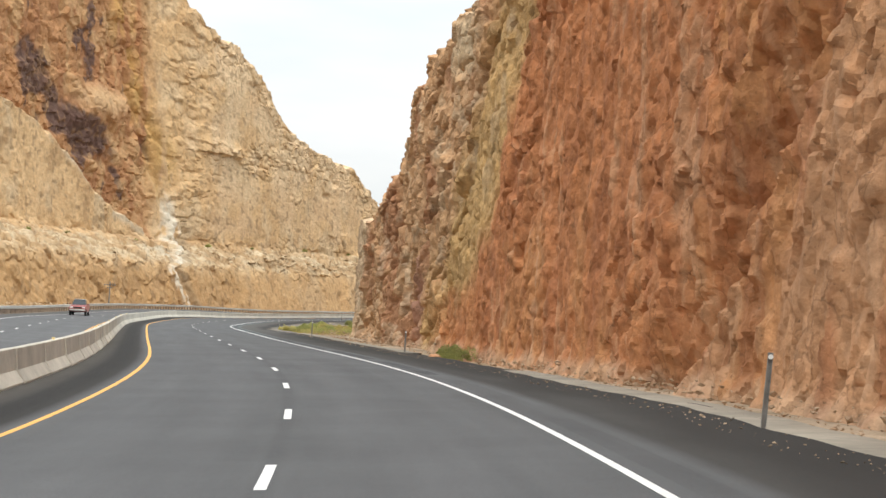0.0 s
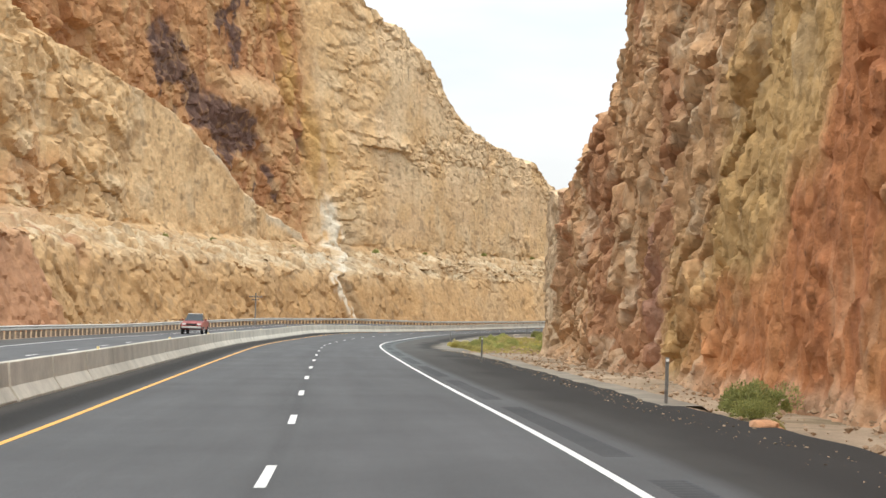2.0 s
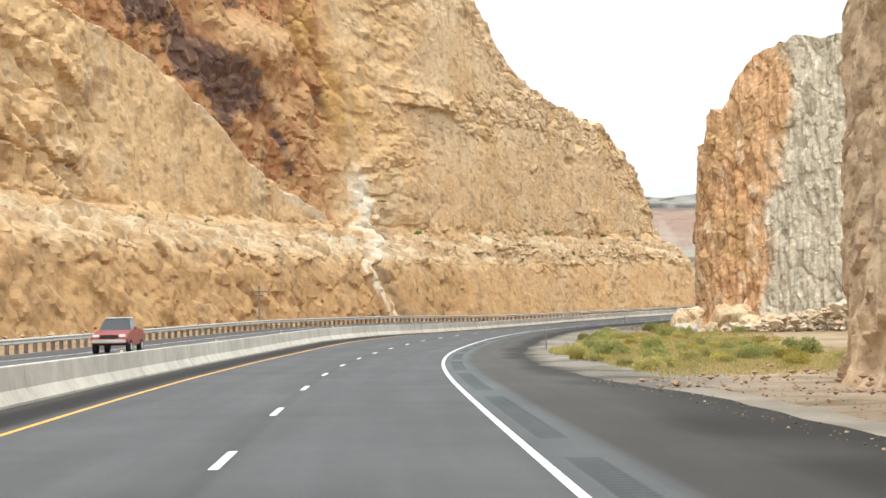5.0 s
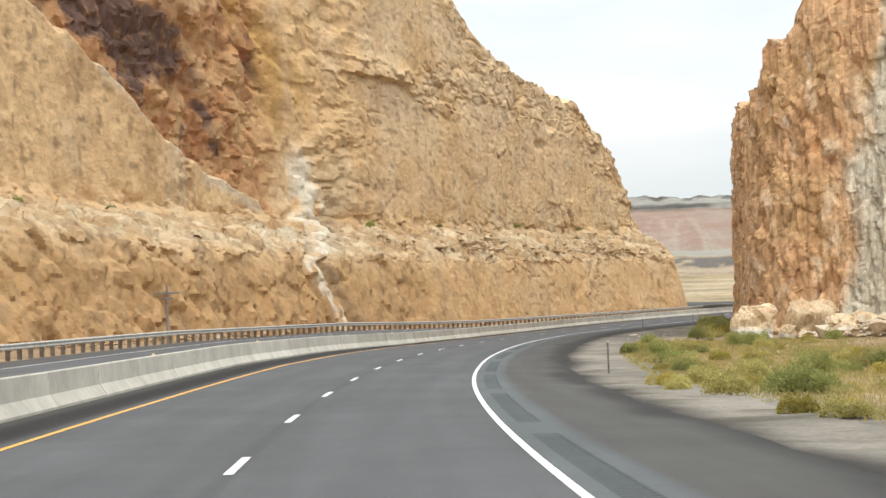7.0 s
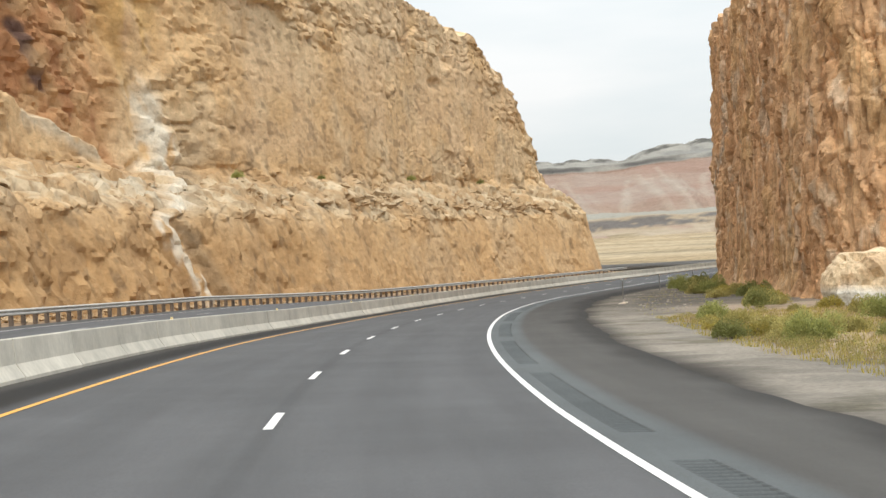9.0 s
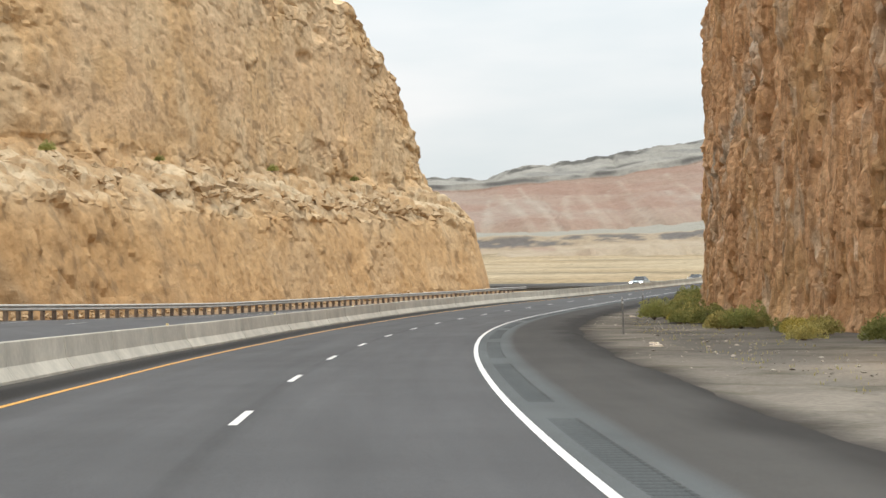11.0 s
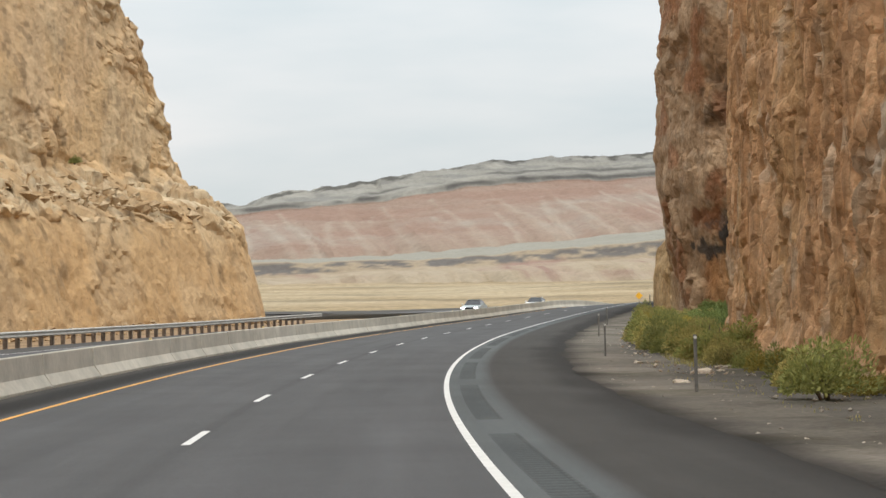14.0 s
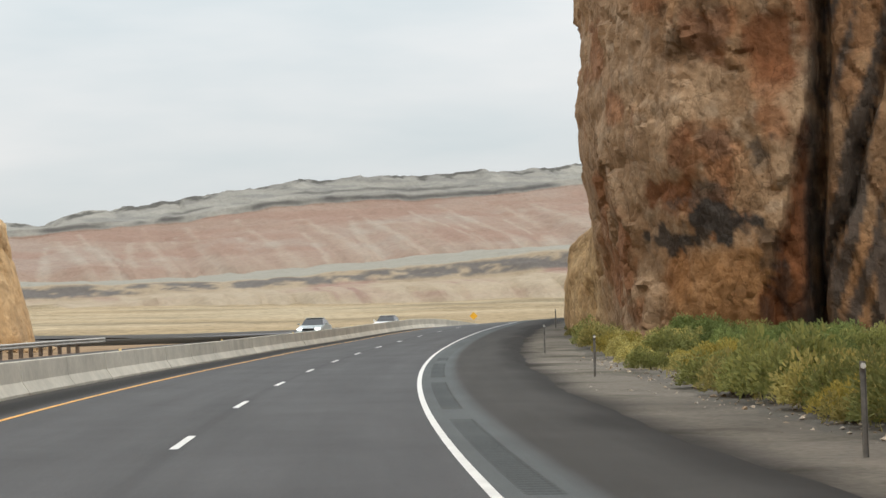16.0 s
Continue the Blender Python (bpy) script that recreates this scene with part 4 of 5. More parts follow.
def varnished(P, s, z):
    over = z - contact(s) + 0.8 * fbm(P, (5, 5, 4), 3, 85)
    right = np.interp(z, [12, 21, 28, 38, 51, 70], [414, 417, 418, 416, 414, 410]) + 2.0 * fbm(P, (6, 6, 9), 3, 86)
    return over, smooth(286, 296, s) * (1 - smooth(-5, 2, s - right))


def relief_l(P, s, z, u):
    over, inside = varnished(P, s, z)
    brown = inside * smooth(-0.2, 0.6, over)
    shelf = smooth(7.0, 9.5, z) * (1 - smooth(13.5, 16, z))
    band = np.exp(-((z - 34 + 2.5 * fbm(P, (15, 15, 6), 2, 80)) / 3.2) ** 2) * smooth(422, 432, s)
    crown = smooth(-9, -3, z - crest_l(s, 0))
    left = (1 - smooth(326, 348, s)) * smooth(12, 16, z)
    middle = np.exp(-((s - 424) / 8.0) ** 2) * smooth(13, 17, z)
    patchy = smooth(0.15, 0.55, fbm(P, (14, 14, 9), 3, 81))
    broken = np.clip(np.maximum.reduce([0.9 * shelf, 0.8 * band, 0.7 * crown, 0.6 * left, 0.75 * middle, 0.38 * patchy, 0.9 * brown, 0.6 * (1 - smooth(398, 408, s)) * (1 - smooth(8, 11, z))]), 0, 1)
    r = 0.4 + 0.05 * fbm(P, (1.0, 1.0, 7), 4, 79) + 0.6 * fbm(P, (16, 16, 22), 3, 77)
    r = r + crag(u, z, 1.6, 61, 0.75, 0.55, 0.24, 0.2, 1.0, 0.04, 0.3, 0.16, 1.8) * (0.11 + 0.89 * broken)
    r = r + left * crag(u, z, 3.6, 161, 1.5, 0.6, 0.0, 0.75, 0.8)
    r = r - 0.5 * np.exp(-(fbm(P, (6, 9, 4), 4, 87) / 0.035) ** 2) * smooth(-0.1, 0.3, fbm(P, (12, 16, 9), 2, 88)) * (0.3 + 0.7 * broken)
    rows = np.abs(((u + 0.1 * z) % 2.2) - 1.1) < 0.07
    r = r - 0.12 * rows * (1 - broken) * (z < 9) * (s > 405)
    gap = np.abs(s - seam(z) + 1.5 * fbm(P, (8, 8, 5), 3, 83))
    r = r - 0.7 * np.exp(-((gap - 3.0) / 1.2) ** 2)
    r = r + np.where((s > 290) & (s < 418), 2.4 * (1 - smooth(-0.4, 0.5, over)) * smooth(9, 14, z), 0)
    swell = 2.2 * spot_of(s, z, 389, 38.5, 14, 4.2, 0.05)
    for s0, z0, rs, rz in KNOBS:
        swell = np.maximum(swell, 0.8 * spot_of(s, z, s0, z0, rs, rz))
    ledge = smooth(426, 430, s) * (1 - smooth(441, 450, s)) * np.where(z > 34, 1 - smooth(34.6, 38, z), 0) * 1.0
    ledge = ledge - 0.8 * spot_of(s, z, 500, 28.5, 2.5, 0.8)
    red = 4.0 * (1 - smooth(248, 258, s + 0.6 * z)) * (1 - smooth(11, 13, z))
    return r + swell * inside + ledge + red


def bench(P, z, u, b):
    """Tumbled slabs lying on the ledge."""
    Q = np.stack([u + 0.5 * b, b, 0 * u], -1)
    h, e, k = blocks(Q, (2.6, 1.7, 1.0), 131)
    return np.exp(-((z - 11.6) / 2.4) ** 4) * (1.5 * h + 1.2 * k - 0.5 * (1 - smooth(0, 0.15, e)) + 0.6 * fbm(Q, (6, 3, 1), 3, 133))


def colour_l(P, s, z, R):
    c = np.broadcast_to(np.array((0.70, 0.49, 0.285)), P.shape).copy()
    c = mix3(c, np.array((0.60, 0.395, 0.215)), smooth(-0.1, 0.6, fbm(P, (9, 9, 12), 4, 51)) * 0.6)
    c = mix3(c, np.array((0.68, 0.53, 0.36)), smooth(0.0, 0.6, fbm(P, (7, 7, 9), 3, 52)) * 0.7)
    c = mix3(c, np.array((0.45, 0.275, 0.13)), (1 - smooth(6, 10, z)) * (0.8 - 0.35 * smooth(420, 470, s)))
    c = mix3(c, np.array((0.40, 0.25, 0.13)), smooth(0.2, 0.55, fbm(P, (5, 5, 4), 4, 74)) * (1 - smooth(412, 430, s)) * (z < 30) * 0.5)
    slab = smooth(428, 436, s) * smooth(15, 18, z)
    c = mix3(c, np.array((0.67, 0.475, 0.30)), slab * smooth(-0.3, 0.2, fbm(P, (12, 12, 9), 3, 67)) * 0.75)
    c = mix3(c, np.array((0.55, 0.38, 0.225)), slab * smooth(0.1, 0.5, fbm(P, (1.1, 1.1, 9), 3, 69)) * 0.4)
    c = mix3(c, np.array((0.73, 0.56, 0.38)), smooth(418, 430, s) * smooth(22, 34, z) * smooth(-0.4, 0.2, fbm(P, (6, 6, 9), 3, 75)) * 0.7)
    shelf = np.exp(-((z - 11.5) / 2.4) ** 4)
    c = mix3(c, np.array((0.42, 0.305, 0.19)), shelf * 0.7)
    c = mix3(c, np.array((0.64, 0.53, 0.385)), shelf * smooth(0.0, 0.35, fbm(P, (2.5, 2.5, 1.2), 3, 64)) * 0.9)
    c = mix3(c, np.array((0.24, 0.165, 0.10)), smooth(0.52, 0.62, fbm(P, (1.4, 1.4, 1.0), 2, 65)) * 0.5)
    c = mix3(c, np.array((0.50, 0.27, 0.145)), spot_of(s, z, 300, 19, 14, 8, 0.1) * smooth(-0.3, 0.3, fbm(P, (6, 6, 6), 3, 70)) * 0.6)
    c = mix3(c, np.array((0.38, 0.19, 0.11)), spot_of(s, z, 272, 10, 9, 4) * smooth(-0.2, 0.3, fbm(P, (4, 4, 4), 3, 71)) * 0.75)
    over, inside = varnished(P, s, z)
    brown = inside * smooth(-0.2, 0.8, over) * (1 - smooth(60, 72, z))
    c = mix3(c, np.array((0.47, 0.25, 0.125)), brown * (0.95 - 0.3 * smooth(402, 416, s)))
    c = mix3(c, np.array((0.36, 0.165, 0.085)), brown * smooth(0.0, 0.5, fbm(np.stack([s + 0.35 * z, 0 * z, z], -1), (2.2, 1, 8), 4, 77)) * 0.55)
    c = mix3(c, np.array((0.60, 0.40, 0.22)), brown * smooth(0.15, 0.6, fbm(P, (4, 4, 5), 4, 54)) * 0.6)
    dome = spot_of(s, z, 390, 40.2, 13, 2.8, 0.05)
    wob = fbm(P, (3.5, 3.5, 3.5), 4, 55)
    dark = np.maximum(spot_of(s, z, 380, 33.8, 20, 5.0, -0.16), spot_of(s, z, 358, 42, 8, 5.5)) + 0.35 * wob
    dark = np.maximum(dark, 0.9 * np.exp(-((s - 397 - 0.8 * (28 - z) + 0.4 * wob) / 1.6) ** 2) * smooth(20.5, 22, z) * (1 - smooth(27, 29, z)))
    dark = smooth(0.35, 0.7, np.maximum(dark, smooth(0.45, 0.8, fbm(P, (5, 5, 7), 3, 68)) * 0.8) - 1.2 * dome)
    c = mix3(c, np.array((0.125, 0.078, 0.072)), brown * dark * 0.92)
    rims = np.exp(-(fbm(P, (3, 3, 2.4), 3, 56) / 0.07) ** 2)
    c = mix3(c, np.array((0.46, 0.27, 0.14)), brown * dark * rims * 0.6)
    c = mix3(c, np.array((0.63, 0.44, 0.265)), brown * dome * 0.85)
    for s0, z0, rs, rz in KNOBS:
        c = mix3(c, np.array((0.54, 0.35, 0.19)), brown * spot_of(s, z, s0, z0 + 0.4, rs * 0.8, rz * 0.7) * 0.7)
    c = mix3(c, np.array((0.46, 0.20, 0.10)), np.exp(-((s - 410 + 0.15 * (z - 40) + 1.2 * wob) / 1.3) ** 2) * smooth(28, 34, z) * 0.6)
    gap = np.abs(s - seam(z) + 1.0 * fbm(P, (5, 5, 3), 4, 83))
    c = mix3(c, np.array((0.60, 0.385, 0.14)), np.exp(-((s - seam(z) - 1.5) / 5.0) ** 2) * smooth(17, 24, z) * smooth(-0.3, 0.2, fbm(P, (3, 3, 8), 3, 66)) * 0.65)
    wide = np.interp(z, [0, 8, 10, 13, 16, 20, 24], [1.6, 2.0, 2.4, 1.8, 2.4, 2.0, 0.8])
    c = mix3(c, np.array((0.80, 0.75, 0.66)), np.clip(1.3 * np.exp(-(gap / wide) ** 2), 0, 1) * smooth(-0.7 + 0.5 * (z < 9.5), -0.1 + 0.5 * (z < 9.5), fbm(P, (1.5, 1.5, 2.5), 3, 58)) * (1 - smooth(20, 26, z)) * (1 - 0.2 * (z < 9.5)))
    c = mix3(c, np.array((0.30, 0.24, 0.17)), np.exp(-((s - seam(z) - 4.2) / 1.6) ** 2) * (1 - smooth(14, 22, z)) * 0.5)
    c = mix3(c, np.array((0.62, 0.56, 0.46)), spot_of(s, z, 399, 11.2, 14, 1.9) * smooth(-0.2, 0.3, fbm(P, (2, 2, 1.5), 3, 72)) * 0.7)
    c = mix3(c, np.array((0.66, 0.59, 0.48)), np.exp(-((over + 0.5) / 0.8) ** 2) * smooth(340, 385, s) * (1 - smooth(410, 418, s)) * smooth(13, 15, z) * smooth(-0.4, 0.2, fbm(P, 3, 3, 73)) * 0.7)
    c = c * np.array((0.925, 0.905, 0.85))
    return mix3(c, np.array((0.40, 0.205, 0.12)), (1 - smooth(244, 256, s + 0.6 * z + 6 * fbm(P, 5, 3, 66))) * (1 - smooth(8, 11, z)) * 0.8)


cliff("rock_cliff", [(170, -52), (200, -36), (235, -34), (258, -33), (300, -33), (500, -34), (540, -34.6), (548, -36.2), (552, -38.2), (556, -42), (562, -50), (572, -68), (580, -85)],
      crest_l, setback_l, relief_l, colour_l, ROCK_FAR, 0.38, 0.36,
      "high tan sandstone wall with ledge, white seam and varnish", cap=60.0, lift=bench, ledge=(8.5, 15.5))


# ---------------------------------------------------------------- mesa on the horizon
def sheet_of(name, xs, stops, ys, material, rough, colour, seed, label, apron=(0.0, 0.36), reach=70.0, spread=55.0):
    """Layered far relief: rows of the given heights (functions of x) at the given distances, with fans of scree below the ledge."""
    fs = np.linspace(0, 1, stops)
    X, Fv = np.repeat(xs[:, None], stops, 1), np.repeat(fs[None], len(xs), 0)
    k = np.linspace(0, 1, len(ys))
    H = np.stack([h for h, _ in ys], 1)
    D = np.array([d for _, d in ys], float)
    Z = np.stack([np.interp(fs, k, row) for row in H])
    Y = np.interp(fs, k, D)[None] + 0 * X
    A = np.stack([X, 0 * X, 0 * X], -1)
    low = np.clip((apron[1] - Fv) / (apron[1] - apron[0]), 0, 1)
    fan, ray = np.zeros_like(X), np.zeros_like(X)
    rg = np.random.RandomState(seed)
    for at in np.arange(xs[0], xs[-1], spread):
        at, size = at + spread * 0.7 * (rg.rand() - 0.5), 0.45 + 0.9 * rg.rand()
        p = size * reach * low - 0.9 * np.abs(X - at)
        ray = np.where(p > fan, (X - at) / (0.12 + low) + 37 * size, ray)
        fan = np.maximum(fan, p)
    spur = fbm(A, 110, 4, seed) * rough + fbm(np.stack([X + 30 * Fv, 0 * X, 0 * X], -1), 28, 3, seed + 1) * rough * 0.3
    Y = Y + spur * (1 - smooth(apron[1] - 0.20, apron[1] - 0.02, Fv) * 0.85) - fan
    P = np.stack([X - 0.01284 * Y, Y + 0.01284 * X + 11, Z], -1)
    P[..., 2] += 1.6 * fbm(P, (22, 22, 9), 4, seed + 2) * smooth(0.0, 0.1, Fv)
    me = mesh_of(name, P.reshape(-1, 3), grid_faces(len(xs), stops), material)
    tint(me, 0.88 * colour(P, Fv, ray).reshape(-1, 3))
    return tagged(new(name, me), label, name, kind="structure")


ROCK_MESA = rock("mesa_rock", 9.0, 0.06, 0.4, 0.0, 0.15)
mx = np.arange(-900.0, 2300.0, 5.0)
cap_top = np.interp(mx, [-900, -300, 60, 123, 198, 239, 250, 290, 385, 445, 505, 610, 690, 780, 860, 2300], [128, 130, 134, 134, 131, 138, 146, 149, 161, 172, 182, 184, 188, 192, 202, 215])
cap_top = cap_top + 2.5 * vnoise(np.stack([mx / 14, 0 * mx, 0 * mx], -1), 7) + 1.2 * vnoise(np.stack([mx / 4.5, 0 * mx, 0 * mx], -1), 8)
cap_low = np.interp(mx, [-900, 190, 273, 369, 460, 513, 662, 760, 840, 2300], [112, 116, 125, 132, 147, 151, 155, 163, 172, 185])
talus = np.interp(mx, [-900, 189, 323, 497, 618, 679, 2300], [64, 68, 68, 77, 86, 91, 150])


def mesa_colour(P, f, ray):
    below = 1 - smooth(0.39, 0.42, f + 0.008 * fbm(P, 40, 3, 106))
    bars = fbm(np.stack([ray, 0 * ray, 0 * ray], -1), 12, 4, 109, 0.65)
    c = np.broadcast_to(np.array((0.335, 0.255, 0.20)), P.shape).copy()
    c = mix3(c, np.array((0.295, 0.19, 0.145)), smooth(-0.1, 0.5, fbm(P, (120, 400, 9), 4, 103)) * below * 0.7)
    c = mix3(c, np.array((0.39, 0.325, 0.265)), smooth(0.1, 0.8, bars) * below * 0.45)
    c = mix3(c, np.array((0.36, 0.32, 0.27)), smooth(0.1, 0.6, fbm(P, (70, 70, 30), 4, 116)) * below * 0.5)
    c = mix3(c, np.array((0.27, 0.175, 0.14)), smooth(0.1, 0.8, -bars) * below * 0.4)
    c = mix3(c, np.array((0.35, 0.295, 0.225)), (1 - smooth(0.02, 0.14, f)) * 0.8)
    grey = 1 - below
    c = mix3(c, np.array((0.295, 0.285, 0.255)), grey)
    c = mix3(c, np.array((0.20, 0.195, 0.185)), grey * smooth(-0.1, 0.4, fbm(P, (26, 26, 3.5), 4, 110)) * 0.6)
    c = mix3(c, np.array((0.36, 0.345, 0.305)), grey * smooth(0.1, 0.5, fbm(P, (40, 40, 14), 4, 115)) * 0.6)
    # ledge lines: dark grey rock with its overhang shade put into the colour
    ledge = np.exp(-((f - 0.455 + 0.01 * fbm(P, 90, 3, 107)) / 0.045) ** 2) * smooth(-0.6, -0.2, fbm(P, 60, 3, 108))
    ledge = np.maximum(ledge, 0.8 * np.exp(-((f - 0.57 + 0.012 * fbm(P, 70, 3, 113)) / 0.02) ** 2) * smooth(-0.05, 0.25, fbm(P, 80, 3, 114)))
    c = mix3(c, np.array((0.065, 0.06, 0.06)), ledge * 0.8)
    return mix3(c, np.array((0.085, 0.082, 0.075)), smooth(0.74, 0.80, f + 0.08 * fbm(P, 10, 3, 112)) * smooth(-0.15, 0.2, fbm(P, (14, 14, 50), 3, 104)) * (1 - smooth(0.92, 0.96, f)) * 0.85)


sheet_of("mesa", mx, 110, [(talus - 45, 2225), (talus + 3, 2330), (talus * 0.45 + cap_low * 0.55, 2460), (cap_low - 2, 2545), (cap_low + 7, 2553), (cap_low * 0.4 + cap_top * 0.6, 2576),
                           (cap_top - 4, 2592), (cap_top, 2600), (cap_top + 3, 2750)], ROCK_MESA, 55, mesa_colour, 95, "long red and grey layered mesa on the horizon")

bx = np.arange(-700.0, 1800.0, 4.5)
lip = np.interp(bx, [-700, 153, 263, 328, 406, 504, 555, 1800], [44, 47, 47.5, 50, 56, 63, 70, 120])
step = np.interp(bx, [-700, 170, 225, 357, 504, 554, 1800], [30, 33, 38, 42, 47, 51, 80])


def bluff_colour(P, f, ray):
    c = np.broadcast_to(np.array((0.36, 0.29, 0.205)), P.shape).copy()
    c = mix3(c, np.array((0.30, 0.20, 0.16)), smooth(0.0, 0.5, fbm(P, (50, 200, 10), 3, 117)) * smooth(0.1, 0.2, f) * (1 - smooth(0.42, 0.5, f)))
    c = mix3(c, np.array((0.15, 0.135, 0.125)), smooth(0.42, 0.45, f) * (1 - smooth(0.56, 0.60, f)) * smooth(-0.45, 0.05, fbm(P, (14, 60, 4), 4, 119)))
    c = mix3(c, np.array((0.42, 0.35, 0.26)), smooth(0.1, 0.5, fbm(np.stack([ray, 0 * ray, 0 * ray], -1), 14, 3, 121)) * (1 - smooth(0.36, 0.42, f)) * 0.6)
    return mix3(c, np.array((0.31, 0.295, 0.25)), smooth(0.58, 0.66, f))


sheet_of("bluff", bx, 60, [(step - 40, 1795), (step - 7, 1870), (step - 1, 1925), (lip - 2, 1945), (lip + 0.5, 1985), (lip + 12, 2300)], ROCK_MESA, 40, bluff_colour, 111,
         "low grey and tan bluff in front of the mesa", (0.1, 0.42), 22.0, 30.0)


# ---------------------------------------------------------------- roadside things
def stand(s, lat, dz=0.0):
    """Where a thing stands on the verge, turned with the road."""
    x, y = plan(s, lat)
    return Matrix.Translation((float(x), float(y), ground_z(float(x), float(y)) + dz)) @ pose(0, 0, 0, 0, 0, -math.degrees(heading(s)))


def ground_z(x, y):
    i, j = int(np.clip(np.searchsorted(gx, x) - 1, 0, len(gx) - 2)), int(np.clip(np.searchsorted(gy, y) - 1, 0, len(gy) - 2))
    u, v = (x - gx[i]) / (gx[i + 1] - gx[i]), (y - gy[j]) / (gy[j + 1] - gy[j])
    return float((1 - u) * (1 - v) * gz[i, j] + u * (1 - v) * gz[i + 1, j] + (1 - u) * v * gz[i, j + 1] + u * v * gz[i + 1, j + 1])


# gravel verge: dark spilled chippings along the pavement, paling outwards
def verge():
    ss = np.arange(172.0, 600.0, 0.5)
    L = np.repeat(np.array([6.95, 7.15, 7.35, 7.6, 7.9, 8.2, 8.6, 9.0, 9.5, 10.0, 10.4])[None], len(ss), 0)
    S2 = np.repeat(ss[:, None], L.shape[1], 1)
    x, y = plan(S2, L)
    P = np.stack([x, y, 0 * x], -1)
    z = np.array([[ground_z(float(a), float(b)) for a, b in zip(ra, rb)] for ra, rb in zip(x, y)])
    z = z + 0.03 + 0.025 * fbm(P, 0.9, 3, 141) - 0.10 * smooth(9.7, 10.4, L)
    me = mesh_of("verge", np.stack([x, y, z], -1).reshape(-1, 3), grid_faces(len(ss), L.shape[1], True), SOIL, True)
    c = np.broadcast_to(np.array((0.150, 0.135, 0.114)), P.shape) * (1 + 0.5 * smooth(185, 205, S2) * (1 - smooth(290, 330, S2)))[..., None]
    c = mix3(c, np.array((0.24, 0.215, 0.18)), smooth(0.05, 0.6, fbm(P, (3.5, 3.5, 1), 4, 142)) * 0.35)
    c = mix3(c, np.array((0.07, 0.064, 0.057)), smooth(0.2, 0.6, fbm(P, 1.2, 3, 143)) * 0.3)
    c = mix3(c, np.array((0.030, 0.028, 0.026)), (1 - smooth(7.0, 8.3, L + 0.35 * fbm(P, 4, 3, 144))) * 0.92)
    tint(me, c.reshape(-1, 3))
    tagged(new("verge", me), "dark gravel verge with spilled chippings beside the shoulder", "verge", kind="structure")


verge()


# concrete gutter and kerb lip along the foot of the first cut
def gutter():
    lats = [lambda s: EDGE_R(s) + 0.10, lambda s: EDGE_R(s) + 0.16, lambda s: EDGE_R(s) + 0.55, lambda s: EDGE_R(s) + 0.95, lambda s: EDGE_R(s) + 1.15]
    lift = np.array([-0.03, 0.01, 0.0, 0.012, -0.12])
    for s0, s1 in ((-40, 69), (97, 172)):
        ob = strip("gutter", s0, s1, lats, GUTTER, 0, 1.0, zfun=lambda s, l: road_z(s, l) + lift[None, :])
        tagged(ob, "pale dusty concrete gutter along the rock cut", "gutter", kind="structure")


gutter()


def delineator():
    root = new("delineator_post")
    bm = bmesh.new()
    for x0, x1 in ((-0.036, -0.028), (0.028, 0.036)):
        box(bm, x0, x1, -0.02, 0.02, -0.2, 1.25)
    box(bm, -0.036, 0.036, 0.012, 0.02, -0.2, 1.25, 0.002)
    part("post", bm, POST, root, "dark steel U-channel post")
    bm = bmesh.new()
    bmesh.ops.create_cone(bm, cap_ends=True, segments=14, radius1=0.036, radius2=0.036, depth=0.012, matrix=pose(0, -0.028, 1.19, 90))
    part("reflector", bm, WHITE, root, "round white reflector")
    return tagged(root, "dark steel roadside delineator post with white reflector", "post", "delineator posts")


posts = delineator()
first = True
for s, lat, lean in ((37.5, 6.72, 3.0), (98.2, 7.6, 0.5), (143, 7.2, 0.3), (249.0, 8.45, -0.6), (345, 8.75, -1.0), (386, 8.95, -0.5), (416.5, 8.75, -0.4), (449.5, 8.7, 0.5), (478, 8.3, 0), (525, 8.3, 0)):
    m = stand(s, lat) @ pose(0, 0, 0, 0, lean, 0)
    if first:
        posts.matrix_basis, first = m, False
    else:
        copy_thing(posts, m)


def utility_cross():
    root = new("utility_pole")
    bm = bmesh.new()
    tube(bm, (0, 0, -0.4), (0, 0, 4.3), 0.11, 0.08, 10)
    part("pole", bm, GREY_TIMBER, root)
    for z, w in ((3.75, 0.95), (3.35, 0.45)):
        bm = bmesh.new()
        box(bm, -w, w, -0.16, -0.06, z - 0.06, z + 0.06, 0.01)
        part("crossarm", bm, GREY_TIMBER, root)
    for x in (-0.8, -0.4, 0.4, 0.8):
        bm = bmesh.new()
        tube(bm, (x, -0.11, 3.8), (x, -0.11, 3.92), 0.03, 0.045, 8)
        part("insulator", bm, STEEL, root, "small grey insulator")
    root.matrix_basis = stand(319.8, -24.6)
    return tagged(root, "weathered timber pole with a crossarm before the cliff", "pole")


utility_cross()


def warning_sign():
    root = new("road_sign")
    bm = bmesh.new()
    tube(bm, (0, 0.03, -0.3), (0, 0.03, 3.6), 0.045, 0.045, 8)
    part("pole", bm, POST, root)
    bm = bmesh.new()
    box(bm, -0.62, 0.62, -0.012, 0.012, -0.62, 0.62, 0.004)
    ob = part("panel", bm, AMBER, root, "yellow diamond warning panel")
    ob.matrix_basis = pose(0, -0.02, 2.75, 0, 45, 0)
    x, y = 113.9, 795.6
    root.matrix_basis = Matrix.Translation((x, y, ground_z(x, y) + 0.4)) @ pose(0, 0, 0, 0, 0, -20)
    return tagged(root, "yellow diamond warning sign on a dark post", "sign")


warning_sign()

